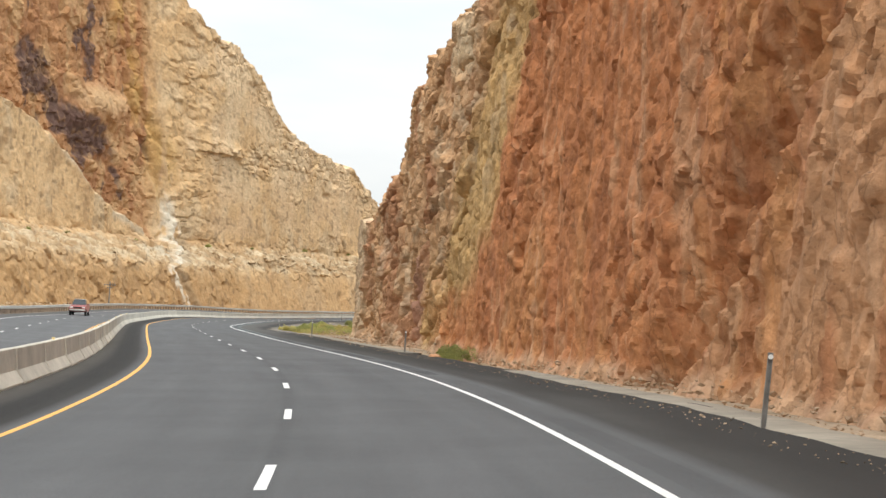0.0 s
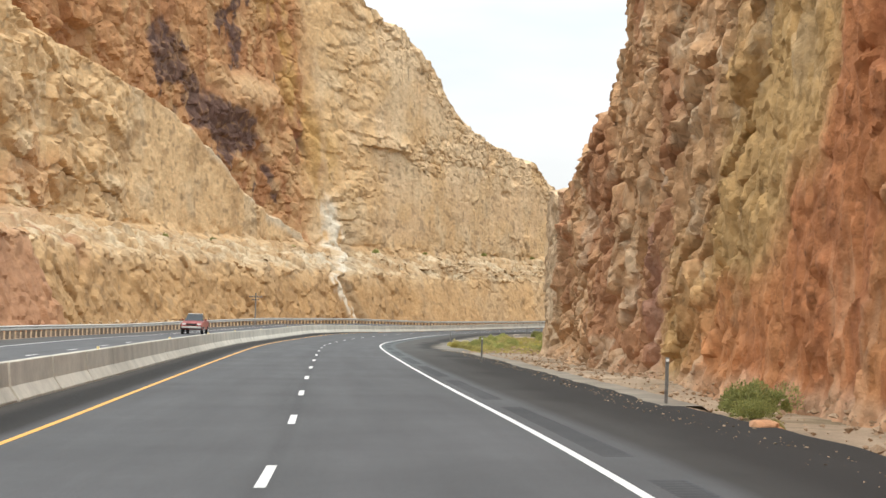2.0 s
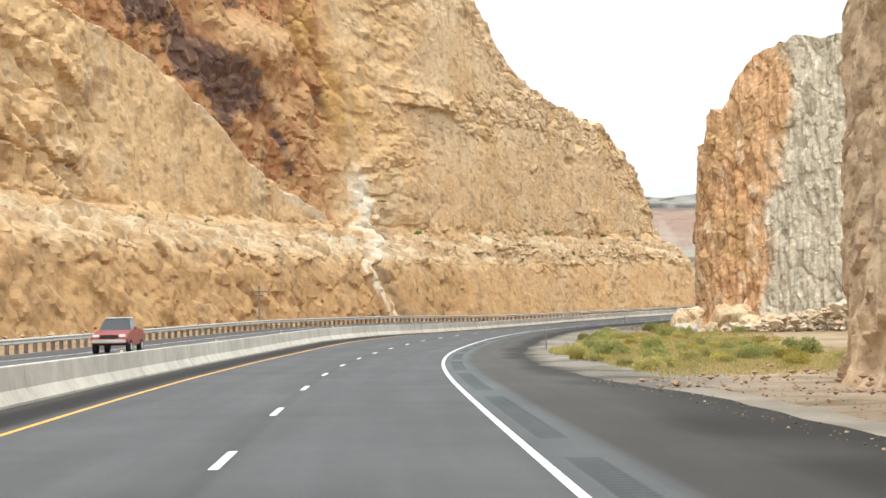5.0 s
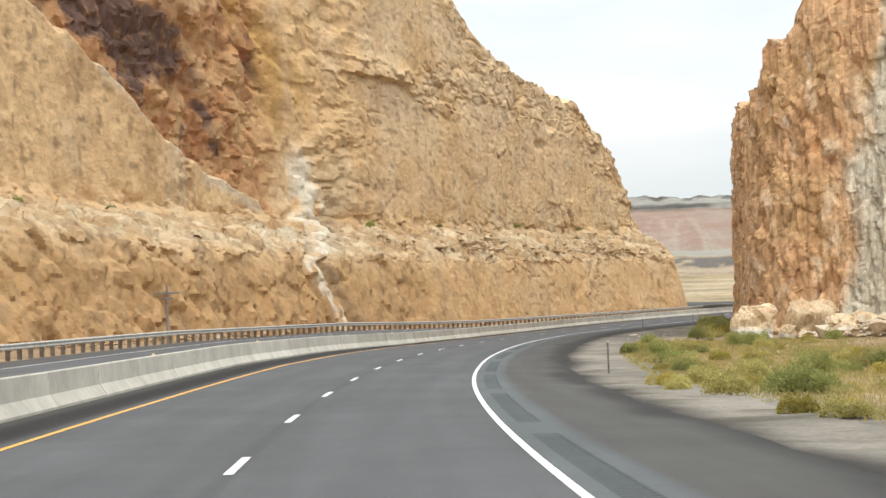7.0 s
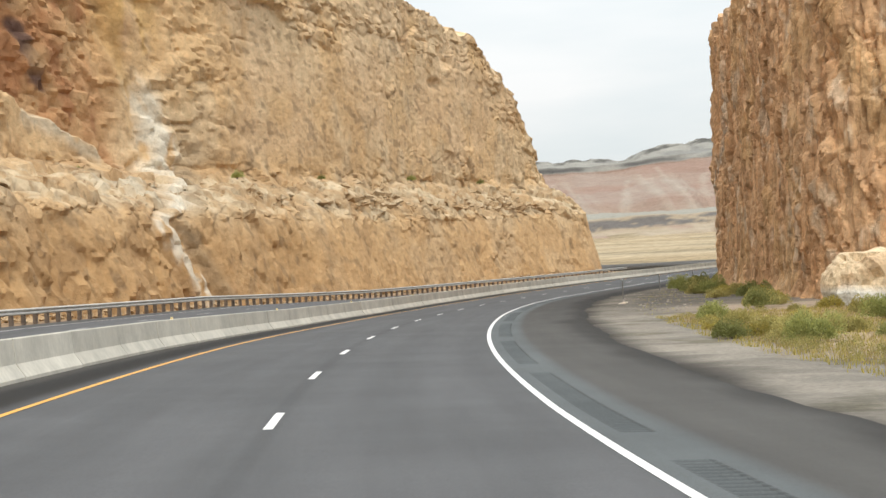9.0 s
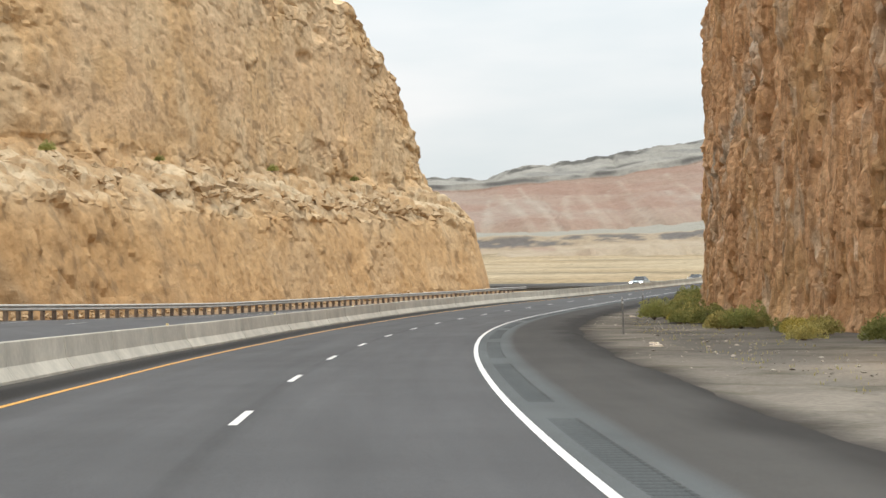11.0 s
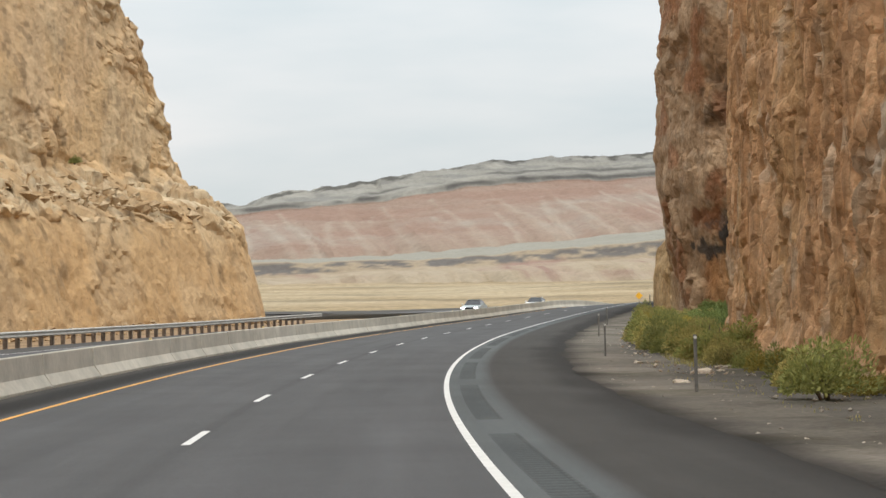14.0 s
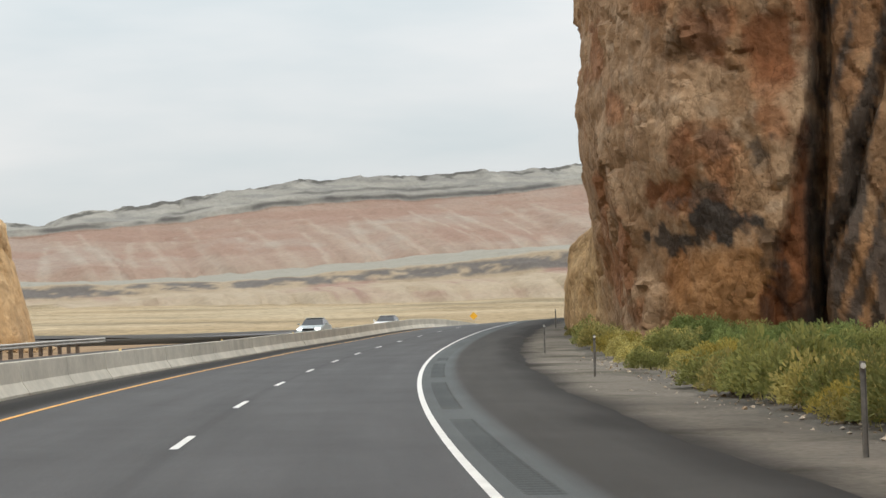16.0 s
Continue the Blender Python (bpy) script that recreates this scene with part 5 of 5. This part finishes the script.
# ---------------------------------------------------------------- cars
PAINT_RED = plain("red_car_paint", (0.30, 0.05, 0.045), 0.3, 0.1, 0.05, 0.5, 0.0)
PAINT_WHITE = plain("white_car_paint", (0.75, 0.76, 0.76), 0.3, 0.0, 0.05, 0.5, 0.0)
PAINT_SILVER = plain("silver_car_paint", (0.50, 0.56, 0.58), 0.3, 0.3, 0.05, 0.5, 0.0)
GLASS = plain("dark_car_glass", (0.02, 0.024, 0.028), 0.08, 0.0, 0.05, 0.5, 0.0)
RUBBER = plain("tyre_rubber", (0.02, 0.02, 0.02), 0.8, 0.0, 0.1, 0.1, 0.2)


def lamp_material():
    m, n, l, b = node_material("headlamp")
    b.inputs["Base Color"].default_value = (0.9, 0.9, 0.88, 1)
    b.inputs["Emission Color"].default_value = (1.0, 0.98, 0.92, 1)
    b.inputs["Emission Strength"].default_value = 6.0
    return m


LAMP = lamp_material()


def car(paint, words, m, roof=None, lit=True, pickup=False):
    """A saloon or pickup facing -y: lofted body, glazed cabin, wheels and lamps."""
    root = new("car")
    side = [(-2.25, 0.42), (-2.28, 0.62), (-2.15, 0.80), (-1.1, 0.96), (-0.35, 1.02), (1.5, 1.04), (2.2, 1.0), (2.3, 0.72), (2.25, 0.40), (1.75, 0.24), (-1.75, 0.24)]
    cab = [(-0.95, 0.95), (-0.2, 1.42), (0.15, 1.48), (1.05, 1.46), (1.55, 1.36), (2.05, 1.0)]
    if pickup:
        side = [(y, z + 0.16) for y, z in side]
        cab = [(-0.9, 1.1), (-0.25, 1.66), (0.1, 1.72), (0.85, 1.70), (1.05, 1.12), (1.06, 1.11)]

    def loft(name, prof, w0, w1, material, label=""):
        bm = bmesh.new()
        zs = [z for _, z in prof]
        lo, hi = min(zs), max(zs)
        ends = []
        for sx in (-1, 1):
            ends.append([bm.verts.new((sx * (w0 + (w1 - w0) * (z - lo) / (hi - lo)), y, z)) for y, z in prof])
        n = len(prof)
        for i in range(n):
            bm.faces.new((ends[0][i], ends[0][(i + 1) % n], ends[1][(i + 1) % n], ends[1][i]))
        bm.faces.new(list(reversed(ends[0])))
        bm.faces.new(ends[1])
        bmesh.ops.recalc_face_normals(bm, faces=bm.faces)
        bmesh.ops.bevel(bm, geom=list(bm.edges), offset=0.05, segments=2, affect="EDGES")
        return part(name, bm, material, root, label)

    loft("body", side, 0.90, 0.86, paint)
    loft("cabin", cab, 0.80, 0.60, GLASS, "dark glazed cabin")
    bm = bmesh.new()
    y0, y1, z = (-0.1, 1.1, 1.47) if not pickup else (-0.15, 0.85, 1.7)
    box(bm, -0.6, 0.6, y0, y1, z, z + 0.05, 0.02)
    part("roof", bm, roof or paint, root)
    for x in (-0.82, 0.82):
        for y in (-1.42, 1.42):
            bm = bmesh.new()
            bmesh.ops.create_cone(bm, cap_ends=True, segments=20, radius1=0.34, radius2=0.34, depth=0.22, matrix=pose(x, y, 0.34, 0, 90, 0))
            wheel = part("wheel", bm, RUBBER, root)
            bm = bmesh.new()
            bmesh.ops.create_cone(bm, cap_ends=True, segments=14, radius1=0.2, radius2=0.17, depth=0.03, matrix=pose(x + math.copysign(0.11, x), y, 0.34, 0, 90, 0))
            part("rim", bm, STEEL, wheel)
        bm = bmesh.new()
        dz = 0.16 if pickup else 0
        box(bm, x * 0.78 - 0.17, x * 0.78 + 0.17, -2.27, -2.18, 0.62 + dz, 0.78 + dz, 0.03)
        part("headlight", bm, LAMP if lit else WHITE, root)
    dz = 0.16 if pickup else 0
    bm = bmesh.new()
    box(bm, -0.84, 0.84, -2.36, -2.22, 0.36 + dz, 0.54 + dz, 0.04)
    part("bumper", bm, STEEL if pickup else paint, root)
    bm = bmesh.new()
    box(bm, -0.44, 0.44, -2.31, -2.24, 0.60 + dz, 0.76 + dz, 0.02)
    part("grille", bm, RUBBER, root, "dark front grille")
    for x in (-0.98, 0.98):
        bm = bmesh.new()
        box(bm, x - 0.09, x + 0.09, -0.72, -0.62, 1.02 + dz, 1.14 + dz, 0.03)
        part("side_mirror", bm, paint, root)
    root.matrix_basis = m
    return tagged(root, words, "car", "oncoming cars")


def on_road(s, lat):
    p = spot(s, lat)
    return Matrix.Translation(p) @ pose(0, 0, 0, 0, 0, -math.degrees(heading(s)))


car(PAINT_RED, "dark red pickup with a white roof on the far carriageway", on_road(226, -12.8), PAINT_WHITE, False, True)
car(PAINT_SILVER, "pale blue-grey car with lit headlights", on_road(532, -9.2))
car(PAINT_WHITE, "white saloon car with lit headlights", on_road(563, -9.2))


# ---------------------------------------------------------------- boulders and stones
def boulder_mesh(name, rx, ry, rz, seed, material, two_tone=False):
    bm = bmesh.new()
    bmesh.ops.create_icosphere(bm, subdivisions=4, radius=1)
    v = np.array([w.co[:] for w in bm.verts])
    h, e, k_ = blocks(v * 1.0 + seed * 3.7, 0.95, seed)
    r = 1 + 0.5 * h + 0.18 * fbm(v + seed, 0.8, 4, seed) - 0.06 * (1 - smooth(0, 0.1, e))
    w = np.sign(v) * np.abs(v) ** 0.72
    p = w * r[:, None] * np.array((rx, ry, rz)) * 0.86
    for k, vert in enumerate(bm.verts):
        vert.co = p[k]
    me = bpy.data.meshes.new(name)
    bm.to_mesh(me)
    bm.free()
    me.materials.append(material)
    c = np.broadcast_to(np.array((0.70, 0.56, 0.38)), p.shape).copy()
    c = mix3(c, np.array((0.58, 0.39, 0.23)), smooth(0, 0.5, fbm(p, 0.9, 3, seed + 2)) * 0.6)
    if two_tone:
        c = mix3(c, np.array((0.62, 0.60, 0.54)), 1 - smooth(-0.25 * rz, 0.0, p[:, 2] + 0.2 * fbm(p, 0.8, 2, seed + 5)))
    tint(me, c)
    return me


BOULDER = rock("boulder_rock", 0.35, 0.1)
for k, (s, lat, rx, ry, rz, turn, tilt, words) in enumerate((
        (303.0, 18.0, 1.5, 1.4, 1.4, 10, 4, "large tan boulder with a pale undercut base"),
        (305.5, 21.5, 1.5, 1.25, 1.5, 40, 22, "large leaning tan sandstone boulder"),
        (303.5, 19.9, 0.7, 0.65, 0.55, 70, 0, "small pale boulder between larger ones"),
        (303.0, 23.2, 1.2, 1.1, 0.95, 15, 10, "tan angular boulder in rockfall"),
        (307.0, 25.0, 1.3, 1.2, 1.1, 55, 15, "tan angular boulder in rockfall"),
        (309.0, 22.6, 0.9, 0.9, 1.0, 25, 30, "pale block perched on the rockfall"))):
    ob = new("boulder", boulder_mesh("boulder", rx, ry, rz, 5 + k, BOULDER, k in (0, 2)))
    ob.matrix_basis = stand(s, lat, rz * 0.62 + (0.8 if k == 5 else 0)) @ pose(0, 0, 0, tilt, tilt * 0.4, turn)
    tagged(ob, words, "boulder", "fallen boulders")
rock_a = new("rock", boulder_mesh("rock", 0.34, 0.3, 0.26, 31, ROCK_NEAR))
rock_a.matrix_basis = stand(88.6, 7.6, 0.2)
tint_red = np.broadcast_to(np.array((0.50, 0.27, 0.15)), (len(rock_a.data.vertices), 3))
rock_a.data.attributes.remove(rock_a.data.attributes["tint"])
tint(rock_a.data, tint_red)
tagged(rock_a, "reddish rock fallen beside the pavement", "rock")


def stones(name, count, place, size, label, seed, parent=None, color=((0.34, 0.23, 0.145), (0.46, 0.34, 0.235))):
    """Loose angular stones scattered on the ground, joined."""
    rg = np.random.RandomState(seed)
    base = np.array([(1, 0, 0), (-1, 0, 0), (0, 1, 0), (0, -1, 0), (0, 0, 1), (0, 0, -1)], float)
    tri = [(0, 2, 4), (2, 1, 4), (1, 3, 4), (3, 0, 4), (2, 0, 5), (1, 2, 5), (3, 1, 5), (0, 3, 5)]
    verts, faces, cols = [], [], []
    for k in range(count):
        x, y, up = place(rg)
        r = size[0] * (size[1] / size[0]) ** (rg.rand() ** 2.2)
        q = base * (1 + 0.45 * (rg.rand(6, 3) - 0.5)) + 0.5 * (rg.rand(6, 3) - 0.5)
        q = q * np.array((1, 0.8, 0.55)) * r
        a, b = rg.rand() * 6.28, (rg.rand() - 0.5) * 1.2
        m = np.array([[math.cos(a), -math.sin(a), 0], [math.sin(a), math.cos(a), 0], [0, 0, 1]]) @ np.array([[1, 0, 0], [0, math.cos(b), -math.sin(b)], [0, math.sin(b), math.cos(b)]])
        q = q @ m.T + np.array((x, y, ground_z(x, y) + up + 0.25 * r))
        n = len(verts)
        verts += list(q)
        faces += [tuple(n + i for i in t) for t in tri]
        t = rg.rand()
        cols += [np.array(color[0]) * (1 - t) + np.array(color[1]) * t] * 6
    me = mesh_of(name, verts, faces, ROCK_SMALL)
    tint(me, np.array(cols))
    return tagged(new(name, me), label, "stones", kind="stuff")


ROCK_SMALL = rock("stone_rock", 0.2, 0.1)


def at_road(s0, s1, l0, l1, heap=None):
    def f(rg):
        s, t = rg.uniform(s0, s1), rg.rand()
        x, y = plan(s, l0 + (l1 - l0) * t)
        return float(x), float(y), (heap(s, t) * rg.rand() if heap else 0.0)
    return f


stones("scree", 2600, at_road(-20, 182, 8.6, 12.2, lambda s, t: 0.55 * t), (0.03, 0.15), "tan stone rubble along the foot of the cut", 3)
stones("scree", 900, at_road(300, 317, 20.8, 32, lambda s, t: 2.4 * t), (0.18, 0.85), "heap of pale angular rockfall below the cliff", 4, None, ((0.55, 0.42, 0.28), (0.70, 0.62, 0.50)))
stones("scree", 1500, at_road(255, 538, -33.5, -29.0, lambda s, t: 0.6 * (1 - t)), (0.10, 0.5), "rubble along the foot of the high wall", 5, None, ((0.42, 0.28, 0.15), (0.55, 0.42, 0.27)))
stones("gravel", 1300, at_road(310, 470, 7.8, 12.5), (0.02, 0.08), "pale stones and litter chips on the gravel verge", 6, None, ((0.16, 0.145, 0.125), (0.55, 0.50, 0.43)))


def on_shoulder(s0, s1, w0, w1):
    def f(rg):
        s = rg.uniform(s0, s1)
        lat = EDGE_R(s) + w0 + (w1 - w0) * rg.rand()
        x, y = plan(s, lat)
        return float(x), float(y), float(road_z(s, lat)) - ground_z(float(x), float(y))
    return f


stones("debris", 900, on_shoulder(20, 178, -0.7, 0.15), (0.012, 0.045), "small rock chips strewn along the shoulder edge", 10, None, ((0.10, 0.08, 0.06), (0.50, 0.38, 0.26)))
stones("litter", 420, at_road(398, 470, 9.6, 11.6), (0.025, 0.10), "pale chips and dry litter below the thicket", 9, None, ((0.30, 0.21, 0.13), (0.68, 0.60, 0.50)))
stones("ledge_rubble", 1300, lambda rg: (lambda s, t: (*map(float, plan(s, -(np.interp(s, UP_S, UP_L) - 6.5 + 6 * t))), 10.8 + 3.0 * t - 0.4))(rg.uniform(300, 545), rg.rand()),
       (0.2, 1.0), "broken slabs along the ledge of the high wall", 8, None, ((0.42, 0.29, 0.16), (0.60, 0.48, 0.33)))
for s, lat, rx in ((392, 9.3, 0.28), (399, 10.6, 0.34), (410, 9.6, 0.2), (331, 9.0, 0.22), (333.5, 9.1, 0.2), (404, 11.8, 0.3)):
    ob = new("rock", boulder_mesh("rock", rx, rx * 0.7, rx * 0.35, int(s), ROCK_SMALL))
    c = np.broadcast_to(np.array((0.68, 0.60, 0.50)), (len(ob.data.vertices), 3))
    ob.data.attributes.remove(ob.data.attributes["tint"])
    tint(ob.data, c)
    ob.matrix_basis = stand(s, lat, rx * 0.1) @ pose(0, 0, 0, 0, 0, s * 37)
    tagged(ob, "pale flat stone lying on the gravel verge", "rock", "verge stones")


# ---------------------------------------------------------------- shrubs and grass
def shrub_mesh(name, radius, height, leaves, seed, material, slim=1.0, leaf=0.09):
    """A desert shrub: many small upright leaf blades on a loose, uneven dome of clumps."""
    rg = np.random.RandomState(seed)
    clumps = [(radius * 0.7 * math.sqrt(rg.rand()) * np.array([math.cos(a), math.sin(a)]), 0.45 + 0.55 * rg.rand(), 0.3 + 0.35 * rg.rand()) for a in rg.rand(9) * 6.283]
    verts, faces = [], []
    for k in range(leaves):
        c, hh, rr = clumps[rg.randint(len(clumps))]
        d = rg.randn(3)
        d /= np.linalg.norm(d)
        d[2] = abs(d[2])
        t = 0.5 + 0.5 * rg.rand() ** 0.4
        p = np.array([c[0], c[1], 0.12 * height]) + d * np.array([rr * radius, rr * radius, hh * height * 0.85]) * t
        g = d * np.array([1.2, 1.2, 1]) + 0.6 * rg.randn(3) + np.array([0, 0, 0.3])
        g /= np.linalg.norm(g)
        w = np.cross(g, rg.randn(3))
        w /= np.linalg.norm(w) + 1e-9
        L, B = leaf * (0.6 + rg.rand()) * 1.6, leaf * 0.42 * slim * (0.6 + rg.rand())
        n = len(verts)
        verts += [p - w * B * 0.4, p + w * B * 0.4, p + g * L * 0.6 + w * B, p + g * L, p + g * L * 0.6 - w * B]
        faces += [(n, n + 1, n + 2, n + 3, n + 4)]
    return mesh_of(name, verts, faces, material)


def stem_mesh(radius, height, seed):
    rg = random.Random(seed)
    bm = bmesh.new()
    for k in range(9):
        a, t = rg.random() * 6.28, rg.random()
        tube(bm, (0.04 * math.cos(a), 0.04 * math.sin(a), -0.08), (radius * 0.55 * t * math.cos(a), radius * 0.55 * t * math.sin(a), height * (0.45 + 0.25 * rg.random())), 0.018, 0.006, 5)
    me = bpy.data.meshes.new("stems")
    bm.to_mesh(me)
    bm.free()
    me.materials.append(TIMBER)
    return me


KINDS = {}
for kind, mat_, r, h, n, slim, leaf in (("dark", LEAF_DARK, 0.9, 1.05, 3600, 0.9, 0.046), ("green", LEAF_GREEN, 0.85, 1.0, 3600, 0.9, 0.044), ("olive", LEAF_OLIVE, 0.7, 0.75, 3000, 0.9, 0.039), ("yellow", LEAF_YELLOW, 0.6, 0.55, 2500, 0.9, 0.036)):
    for v in range(3):
        KINDS[kind, v] = (shrub_mesh("foliage", r, h, n, 100 * v + len(kind), mat_, slim, leaf), stem_mesh(r, h, v + 7))
WORDS = {"dark": "deep green bush under the stained rock wall", "green": "dark green desert shrub on the verge", "olive": "olive-grey sagebrush clump on the verge", "yellow": "yellow flowering rabbitbrush clump on the verge"}
shrub_rng = random.Random(12)


def shrub(kind, s, lat, size):
    root = new("shrub")
    leaf_me, stem_me = KINDS[kind, shrub_rng.randrange(3)]
    child("foliage", leaf_me, root)
    child("stems", stem_me, root)
    root.matrix_basis = stand(s, lat, -0.03) @ pose(0, 0, 0, 0, 0, shrub_rng.random() * 360) @ Matrix.Diagonal((size, size, size * shrub_rng.uniform(0.85, 1.15), 1))
    return tagged(root, WORDS[kind], "shrub", "verge shrubs")


shrub("green", 103.5, 10.5, 0.9)
shrub("green", 101.6, 10.2, 0.7)
shrub("green", 104.5, 11.2, 0.9)
shrub("olive", 95.4, 9.2, 0.45)
# the grassy bay
for k in range(110):
    s = shrub_rng.uniform(190, 302)
    inner = 9.6 + 0.9 * math.sin(s * 0.13) + (1.2 if s > 262 else 0) - (1.5 if s < 215 else 0)
    lat = inner + shrub_rng.random() ** 1.4 * 13
    shrub(shrub_rng.choice(["yellow", "yellow", "olive", "olive", "green", "green"]), s, lat, shrub_rng.uniform(0.45, 1.0))
# low brush between the single bushes
def brush(count, place, seed, label):
    rg = random.Random(seed)
    verts, faces, total = [], [], 0
    for k in range(count):
        kind = rg.choice(["yellow", "yellow", "olive", "olive", "green"])
        me = KINDS[kind, rg.randrange(3)][0]
        co = np.empty(len(me.vertices) * 3)
        me.vertices.foreach_get("co", co)
        co = co.reshape(-1, 3)
        blades = rg.sample(range(len(co) // 5), 600)
        s, lat = place(rg)
        size, a = rg.uniform(0.3, 0.65), rg.random() * 6.283
        x, y = plan(s, lat)
        q = co.reshape(-1, 5, 3)[blades] * size
        turned = np.stack([q[..., 0] * math.cos(a) - q[..., 1] * math.sin(a), q[..., 0] * math.sin(a) + q[..., 1] * math.cos(a), q[..., 2]], -1)
        verts.append((turned + np.array((float(x), float(y), ground_z(float(x), float(y)) - 0.02))).reshape(-1, 3))
        total += len(blades)
    me = mesh_of("brush", np.concatenate(verts), np.arange(total * 5).reshape(-1, 5), LEAF_OLIVE)
    return tagged(new("brush", me), label, "brush", kind="stuff")


brush(190, lambda rg: (rg.uniform(190, 303), 10.6 + 13 * rg.random() ** 1.3), 41, "low olive brush spread over the roadside bay")
brush(70, lambda rg: (rg.uniform(408, 490), 11.5 + 8 * rg.random()), 42, "low olive brush under the thicket")
# along the second cut
for k in range(46):
    s = shrub_rng.uniform(303, 428)
    edge = float(np.interp(s, [300, 320, 340, 352, 362, 380, 430], [15.5, 16.4, 15.6, 15.0, 14.0, 12.6, 12.8]))
    shrub(shrub_rng.choice(["green", "olive", "olive", "yellow"]), s, edge - shrub_rng.random() ** 2 * 2.0, shrub_rng.uniform(0.7, 1.35))
# the thicket before the dark wall
for k in range(105):
    s = shrub_rng.uniform(408, 492)
    lat = 10.8 + shrub_rng.random() * (10 if s > 441 else 2.2) + (1.0 if s < 425 else 0)
    kind = shrub_rng.choice(["dark", "dark", "dark", "green"]) if lat > 14.5 else shrub_rng.choice(["olive", "olive", "olive", "yellow", "green"])
    shrub(kind, s, lat, shrub_rng.uniform(0.75, 1.75))
for k in range(12):
    shrub("olive", shrub_rng.uniform(490, 570), shrub_rng.uniform(9.3, 11.5), shrub_rng.uniform(0.6, 1.0))


def grass(name, count, place, h, material, label, seed):
    rg = np.random.RandomState(seed)
    verts, faces = [], []
    for k in range(count):
        x, y, _ = place(rg)
        z = ground_z(x, y) - 0.02
        for b in range(4):
            a, t = rg.rand() * 6.283, 0.15 + 0.35 * rg.rand()
            d = np.array([math.cos(a), math.sin(a)])
            L = h * (0.5 + rg.rand())
            p = np.array([x, y]) + 0.08 * rg.randn(2)
            w = np.array([-d[1], d[0]]) * 0.014
            n = len(verts)
            verts += [(*(p - w), z), (*(p + w), z), (*(p + d * L * t), z + L)]
            faces.append((n, n + 1, n + 2))
    return tagged(new(name, mesh_of(name, verts, faces, material)), label, "grass", kind="stuff")


grass("dry_grass", 14000, at_road(186, 303, 10.4, 25), 0.13, STRAW, "dry straw-coloured grass in the roadside bay", 21)
grass("dry_grass", 14000, at_road(186, 303, 9.9, 22), 0.12, LEAF_YELLOW, "yellow-green grass in the roadside bay", 22)
grass("dry_grass", 5000, at_road(405, 490, 10.8, 20), 0.2, LEAF_OLIVE, "green grass under the thicket", 23)
grass("dry_grass", 260, at_road(300, 410, 9.4, 13.5), 0.08, LEAF_OLIVE, "sparse low weeds on the gravel", 24)

# shrubs on the ledge of the high wall
for s, z, lat, size in ((427, 13.2, 40.6, 1.0), (484, 14.2, 40.5, 0.9), (340, 12.5, 44.5, 0.8), (362, 12.8, 45, 0.9), (398, 13.0, 45, 0.8), (450, 13.6, 39.6, 0.7), (510, 14.0, 40.2, 0.8)):
    root = new("shrub")
    leaf_me, stem_me = KINDS["green", 0]
    child("foliage", leaf_me, root)
    child("stems", stem_me, root)
    x, y = plan(s, -lat)
    root.matrix_basis = Matrix.Translation((float(x), float(y), float(np.interp(s, ST, RZ)) + z)) @ Matrix.Diagonal((size, size, size, 1))
    tagged(root, "small dark shrub on the rock ledge", "shrub", "ledge shrubs")

# the other road runs on to the left of ours, behind a low dark wall
def far_road():
    pts = [(-3.3, 571.1, 0.7), (1.5, 591.1, 0.7), (10.6, 655.2, 0.75), (26.9, 711.5, 0.8), (50.1, 779.8, 1.0), (106.0, 940.5, 1.9), (156.3, 1073.1, 3.2)]
    n = np.array(pts, float)
    u = np.concatenate([[0], np.cumsum(np.hypot(*np.diff(n[:, :2], axis=0).T))])
    k = np.arange(0, u[-1], 6.0)
    x, y = np.interp(k, u, n[:, 0]), np.interp(k, u, n[:, 1])
    a = np.arctan2(np.gradient(x), np.gradient(y))
    rows_, wall = [], []
    for i in range(len(k)):
        z = float(np.interp(k[i], u, n[:, 2]))
        rx, ry = math.cos(a[i]), -math.sin(a[i])
        rows_ += [(x[i] + rx * d_, y[i] + ry * d_, z) for d_ in (0.3, 4.0, 8.0, 12.0)]
        wall += [(x[i] + rx * d_, y[i] + ry * d_, z + h) for d_, h in ((0.0, -1.5), (0.0, 0.6), (-0.3, 0.6), (-0.3, -1.5))]
    me = mesh_of("road", rows_, grid_faces(len(k), 4, True), ASPHALT, True)
    tint(me, np.broadcast_to(np.array((0.14, 0.14, 0.145)), (len(rows_), 3)))
    tagged(new("road", me), "pale grey far carriageway bending away", "road", kind="structure")
    tagged(new("roadside_wall", mesh_of("roadside_wall", wall, grid_faces(len(k), 4), POST)), "low dark wall along the far carriageway", "wall", kind="structure")


far_road()
